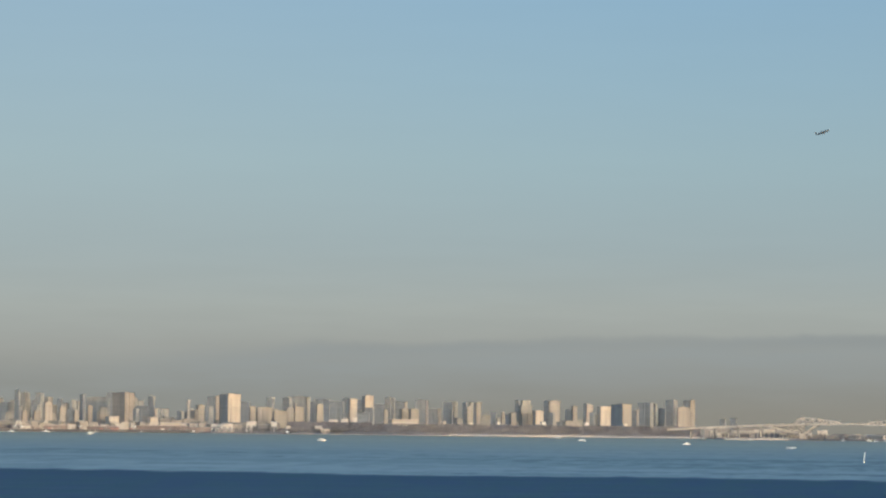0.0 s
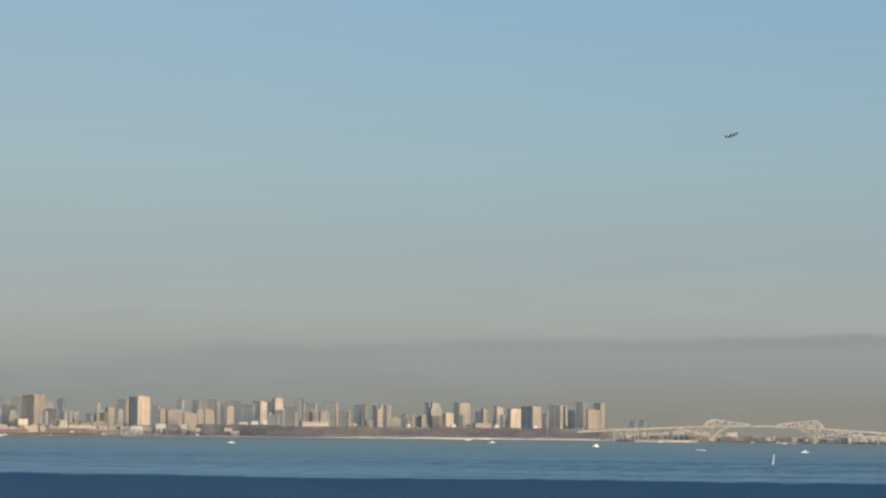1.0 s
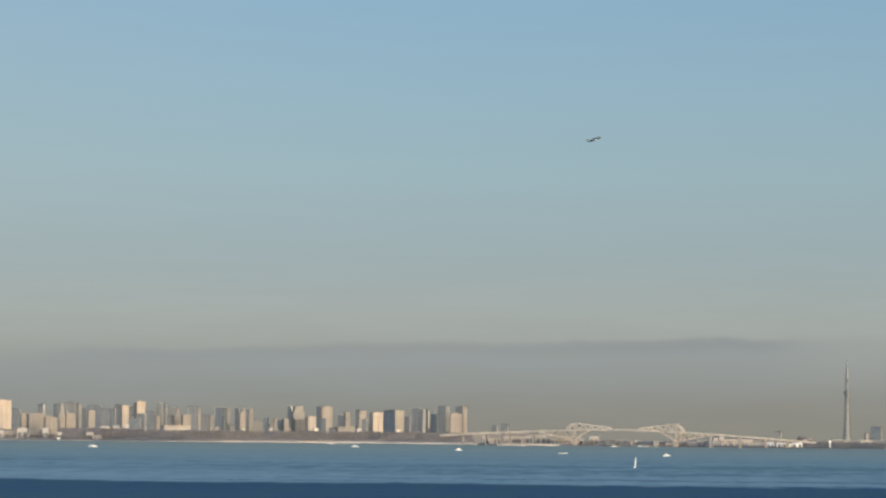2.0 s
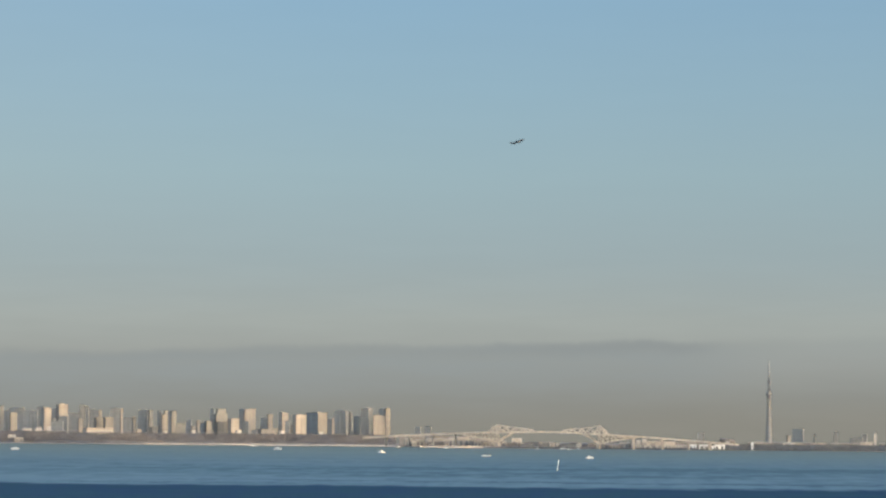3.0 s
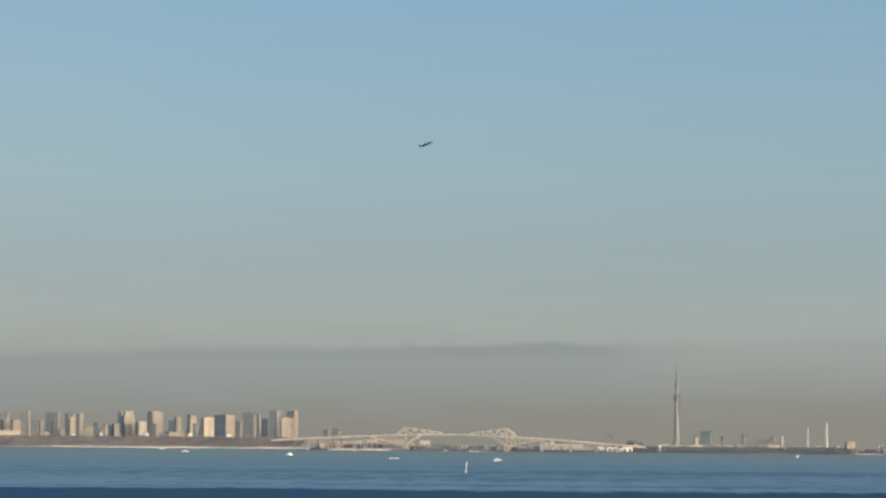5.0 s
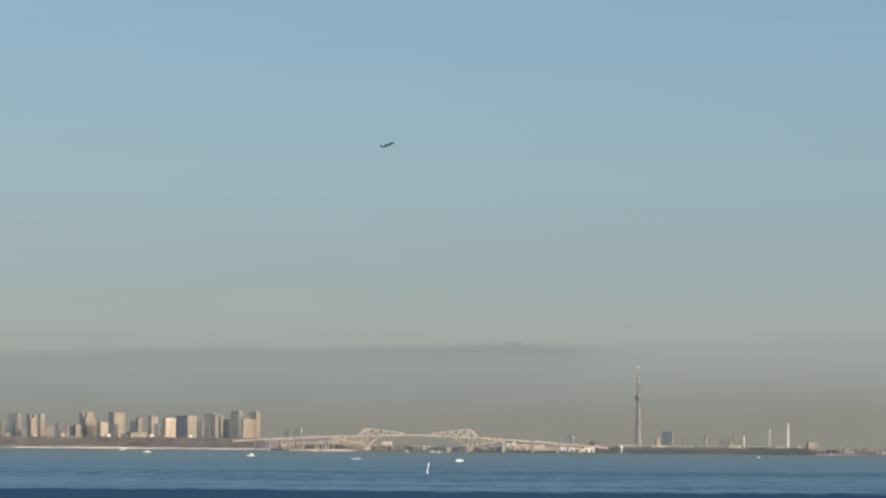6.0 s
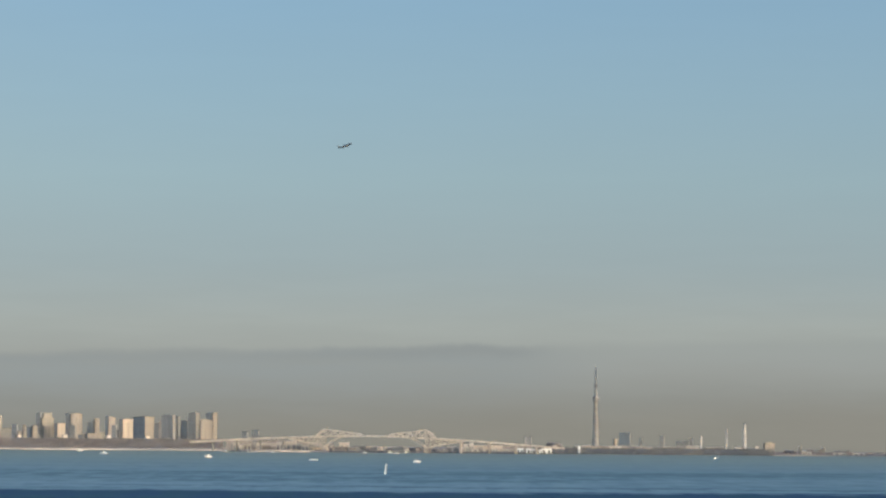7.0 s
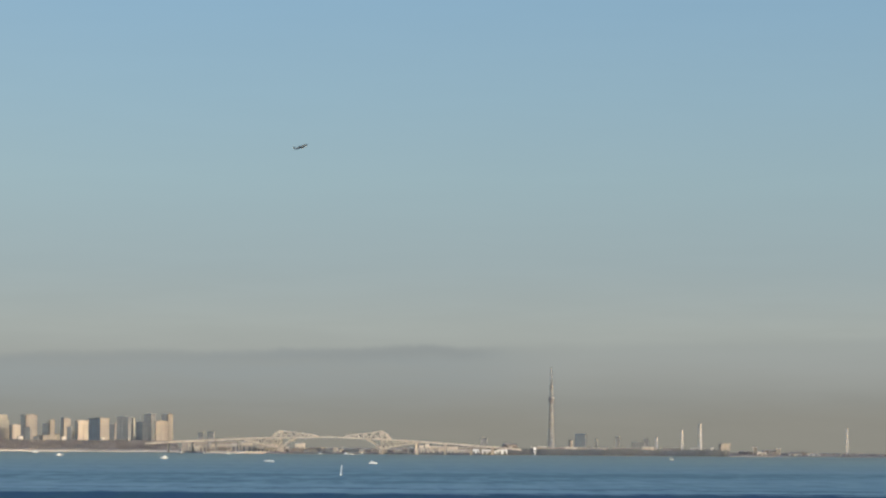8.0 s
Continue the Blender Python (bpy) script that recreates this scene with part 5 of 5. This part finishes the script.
# ---- the broadcasting tower ----
def broadcast_tower(az, dist, h):
    t = thing("broadcasting_tower", spot(az, dist, 1.5), "slim pale steel lattice broadcasting tower with two round decks", "tower")
    s = h / 634.0
    R = lambda z: s * (28 - 17 * min(z / (350 * s), 1.0) ** 0.75 - 4 * max(z / s - 350, 0) / 150)
    core = [(R(z * s) * 0.86, z * s) for z in (0, 60, 150, 250, 350, 450, 497)]
    part("core", lathe([(core[0][0], -2)] + core, 18), TOWER_STEEL, t)
    levels = [0, 40, 80, 120, 160, 200, 240, 280, 320, 375, 410, 440, 497]
    for a, b in zip(levels, levels[1:]):
        ring = R(a * s)
        part("ring", lathe(((ring * 0.9, a * s - 0.2), (ring * 1.02, a * s), (ring * 1.02, a * s + 0.3), (ring * 0.9, a * s + 0.4)), 18), TOWER_STEEL, t)
        for i in range(9):
            q, q2 = 2 * math.pi * i / 9, 2 * math.pi * (i + (0.5 if (a // 40) % 2 else -0.5)) / 9
            lo = (R(a * s) * math.cos(q), R(a * s) * math.sin(q), a * s)
            part("leg", beam(lo, (R(b * s) * math.cos(q), R(b * s) * math.sin(q), b * s), 0.3, 0.3), TOWER_STEEL, t)
            part("brace", beam(lo, (R(b * s) * math.cos(q2), R(b * s) * math.sin(q2), b * s), 0.16, 0.16), TOWER_STEEL, t)
    part("lower_deck", lathe([(r * s, z * s) for r, z in ((14, 332), (17, 345), (21, 352), (22, 372), (17, 378), (12, 380))], 24), DECK_GLASS, t)
    part("upper_deck", lathe([(r * s, z * s) for r, z in ((9, 438), (11, 446), (12.5, 450), (12.5, 462), (10, 468), (8, 470))], 24), DECK_GLASS, t)
    mast = part("antenna_mast", lathe([(r * s, z * s) for r, z in ((7.5, 495), (7.5, 524), (5.5, 528), (5.5, 556), (3.6, 560), (3.4, 584), (1.5, 588), (0.9, 602))], 12), TOWER_STEEL, t)
    for z in (508, 522, 540, 556):
        part("antenna_ring", lathe([(7 * s, z * s), (8.4 * s, z * s + 0.2), (8.4 * s, z * s + 0.6), (6 * s, z * s + 0.7)], 12), TOWER_STEEL, mast)


# ---- afloat ----
def hull(length, beam_w, free):
    """A boat's hull with a raked bow, along x."""
    sec = []
    for u, w, k, z in ((-0.5, 0.82, 0.55, 0.9), (-0.3, 0.95, 0.6, 0.88), (0.0, 1.0, 0.62, 0.92), (0.25, 0.85, 0.45, 1.02), (0.42, 0.45, 0.2, 1.15), (0.5, 0.06, 0.03, 1.25)):
        x, hw, zt = u * length, w * beam_w / 2, z * free
        sec.append([(x, -hw, zt), (x, -hw * 0.92, free * 0.25), (x - 0.02 * length * u, -hw * k, -0.35), (x - 0.02 * length * u, hw * k, -0.35), (x, hw * 0.92, free * 0.25), (x, hw, zt)])
    return loft(sec)


def motor_boat(az, dist, length, heading, label, cabin=1.0, mast=True, side=None):
    t = thing("motor_boat", spot(az, dist, 0, heading), label, "boat", "boats on the bay")
    w, f = length * 0.3, length * (0.13 if cabin else 0.08)
    part("hull", hull(length, w, f), side or WHITE_PAINT, t)
    part("deck", box(-length * 0.45, length * 0.3, -w * 0.4, w * 0.4, f * 0.72, f * 0.98), WHITE_PAINT, t)
    if cabin:
        c0, c1, ch = -length * 0.18, length * 0.16, length * 0.17 * cabin
        house = part("cabin", loft([[(c0, -w * 0.33, f * 0.9), (c0, w * 0.33, f * 0.9), (c0 + 0.1, w * 0.29, f + ch), (c0 + 0.1, -w * 0.29, f + ch)],
                            [(c1, -w * 0.3, f * 0.9), (c1, w * 0.3, f * 0.9), (c1 - length * 0.08, w * 0.26, f + ch), (c1 - length * 0.08, -w * 0.26, f + ch)]]), WHITE_PAINT, t)
        part("cabin_window", box(c0 + 0.4, c1 - length * 0.1, -w * 0.34, w * 0.34, f + ch * 0.45, f + ch * 0.75), GLASS, house, "dark cabin glass")
        part("roof", box(c0 - 0.2, c1 - length * 0.05, -w * 0.34, w * 0.34, f + ch, f + ch + 0.09), WHITE_PAINT, house)
    else:
        part("wheelhouse", box(-length * 0.42, -length * 0.3, -w * 0.25, w * 0.25, f * 0.9, f + length * 0.05, bevel=0.05), WHITE_PAINT, t)
        part("hatch_cover", box(-length * 0.25, length * 0.3, -w * 0.36, w * 0.36, f * 0.9, f * 1.15, bevel=0.05), WHITE_PAINT, t)
    if mast:
        part("mast", lathe(((0.06, f), (0.03, f + length * 0.36)), 6, m=Matrix.Translation((-length * 0.08, 0, 0))), WHITE_PAINT, t)
    part("bow_rail", beam((length * 0.2, 0, f * 1.5), (length * 0.46, 0, f * 1.65), w * 0.5, 0.06), TOWER_STEEL, t)
    part("fender", box(-length * 0.46, length * 0.3, -w * 0.5, w * 0.5, f * 0.55, f * 0.7, bevel=0.03), BLACK_RUBBER, t)
    return t


def spar_buoy(az, dist, h):
    t = thing("spar_buoy", spot(az, dist) @ pose(0, 0, 0, 0, 7, 0), "tall white spar buoy leaning in the water", "buoy")
    spar = part("spar", lathe(((0.2, -1.2), (0.2, h * 0.35), (0.18, h * 0.8), (0.16, h * 0.93)), 14), WHITE_PAINT, t)
    part("float_collar", lathe(((0.21, -0.1), (0.3, 0.05), (0.3, 0.3), (0.21, 0.42)), 14), WHITE_PAINT, t)
    part("lamp", lathe(((0.16, h * 0.93), (0.16, h * 0.97), (0.1, h)), 10), GLASS, spar)
    part("ladder", beam((0.2, -0.1, 0.4), (0.17, -0.1, h * 0.85), 0.2, 0.08), BLACK_RUBBER, t)
    return t


# ---- in the air ----
def airliner(az, dist, z, length):
    """A climbing jet seen from below and behind its left side, nose up to the right."""
    t = thing("airliner", spot(az, dist, z) @ pose(0, 0, 0, 16, -21, -12), "grey twin-engined airliner climbing with its nose up", "aircraft")
    L = length
    rad = L * 0.072
    prof = ((-0.5, 0.12, 0.05), (-0.42, 0.42, 0.035), (-0.25, 0.92, 0.0), (0, 1, 0), (0.3, 1, 0), (0.42, 0.82, -0.004), (0.48, 0.45, -0.012), (0.5, 0.1, -0.016))
    part("fuselage", loft([[(u * L, rad * k * math.cos(q), rad * k * math.sin(q) + o * L) for q in [2 * math.pi * i / 14 for i in range(14)]] for u, k, o in prof]), PLANE_PAINT, t)
    part("nose", lathe(((rad * 0.8, 0), (rad * 0.7, L * 0.025), (rad * 0.2, L * 0.06)), 12, m=pose(0.43 * L, 0, -0.006 * L, 0, 90, 0)), PLANE_PAINT, t)
    for s in (-1, 1):
        def blade(x0, c0, y0, z0, x1, c1, y1, z1, th):
            return loft([[(x0, y0, z0), (x0 - c0 * 0.4, y0, z0 + th), (x0 - c0, y0, z0), (x0 - c0 * 0.4, y0, z0 - th)],
                         [(x1, y1, z1), (x1 - c1 * 0.4, y1, z1 + th * 0.3), (x1 - c1, y1, z1), (x1 - c1 * 0.4, y1, z1 - th * 0.3)]])
        wing = part("wing", blade(0.14 * L, 0.2 * L, s * rad * 0.6, -rad * 0.5, -0.12 * L, 0.05 * L, s * 0.45 * L, rad * 0.9, rad * 0.2), PLANE_PAINT, t)
        part("stabiliser", blade(-0.36 * L, 0.1 * L, s * rad * 0.3, rad * 0.4, -0.46 * L, 0.045 * L, s * 0.16 * L, rad * 0.7, rad * 0.1), PLANE_PAINT, t)
        part("engine", lathe(((rad * 0.42, -L * 0.045), (rad * 0.55, 0), (rad * 0.52, L * 0.045)), 12, m=pose(0.1 * L, s * 0.15 * L, -rad * 1.05, 0, 90, 0)), TOWER_STEEL, wing, "dull metal engine")
    part("tail_fin", loft([[(-0.33 * L, 0, rad * 0.6), (-0.38 * L, rad * 0.12, rad * 0.6), (-0.48 * L, 0, rad * 0.6), (-0.38 * L, -rad * 0.12, rad * 0.6)],
                           [(-0.45 * L, 0, 0.2 * L), (-0.47 * L, rad * 0.05, 0.2 * L), (-0.51 * L, 0, 0.2 * L), (-0.47 * L, -rad * 0.05, 0.2 * L)]]), PLANE_PAINT, t)


bridge(0.958, 3431, 48.0, 15.5, 21.7, 5.1)
broadcast_tower(4.444, 4700, 116.3)
motor_boat(0.786, 3337, 4.1, 0, "white motor boat moored by the bridge", cabin=1.2, mast=True)
motor_boat(1.189, 3401, 4.7, 0, "white motor boat moored by the bridge", cabin=1.2, mast=True)
motor_boat(1.288, 3248, 4.0, 0, "low white motor boat moored by the bridge", cabin=0.6, mast=True)
motor_boat(1.440, 3400, 3.3, 0, "small white motor boat moored by the bridge", cabin=0.9, mast=True)
motor_boat(-0.662, 3191, 3.1, 0, "small white boat with a high cabin", cabin=1.3, mast=True)
motor_boat(-1.411, 3253, 5.4, 0, "dark-hulled work boat with a white cabin", cabin=1.2, mast=True, side=NAVY)
motor_boat(-1.054, 3289, 4.5, 0, "dark-hulled work boat with a white cabin", cabin=1.2, mast=True, side=NAVY)
motor_boat(-12.351, 3540, 5.4, 0, "white motor boat lying at the quay", cabin=1.1, mast=True)
motor_boat(-11.802, 3569, 6.9, 0, "white motor boat lying at the quay", cabin=0.8, mast=True)
motor_boat(-11.021, 3634, 3.0, 0, "small white boat lying at the quay", cabin=1.2, mast=True)
motor_boat(-10.310, 3673, 3.0, 0, "small white boat lying at the quay", cabin=1.2, mast=True)
motor_boat(-9.481, 3695, 9.2, 0, "dark-hulled coaster with a pale cabin", cabin=0.9, mast=True, side=NAVY)
motor_boat(-7.998, 3668, 8.1, 0, "dark-hulled coaster with a white deckhouse", cabin=1.3, mast=True, side=NAVY)
motor_boat(-11.110, 3187, 6.1, 20, "small white motor boat off the port", cabin=1.0, mast=True)
motor_boat(-7.460, 2410, 5.6, 180, "low white motor boat under way", cabin=0.5, mast=True)
motor_boat(-3.708, 3277, 5.4, 0, "small white motor boat close to the breakwater", cabin=0.8, mast=True)
motor_boat(-3.331, 2745, 6.1, 170, "white cabin boat on the bay", cabin=0.8, mast=True)
motor_boat(-1.682, 2381, 4.9, 190, "white cabin cruiser with a high wheelhouse", cabin=1.1, mast=True)
motor_boat(-0.024, 2097, 5.5, 180, "long low white barge", cabin=0, mast=False)
motor_boat(1.615, 1971, 4.3, 0, "white cabin boat with a low deck", cabin=0.9, mast=True)
motor_boat(6.346, 2733, 3.4, 20, "tiny white motor boat far off", cabin=0.8, mast=True)
spar_buoy(1.110, 1281, 3.81)
airliner(0.435, 4000, 338.1, 16.3)
storage_tank(-8.215, 3761, 2.47, "round white storage tank beside low sheds")
storage_tank(-7.097, 3750, 1.76, "small round white storage tank")
storage_tank(-5.519, 3922, 2.76, "round white storage tank with a domed roof")
storage_tank(-6.935, 3853, 2.11, "small round white storage tank")
storage_tank(3.795, 3480, 1.91, "small round white storage tank by the shore")
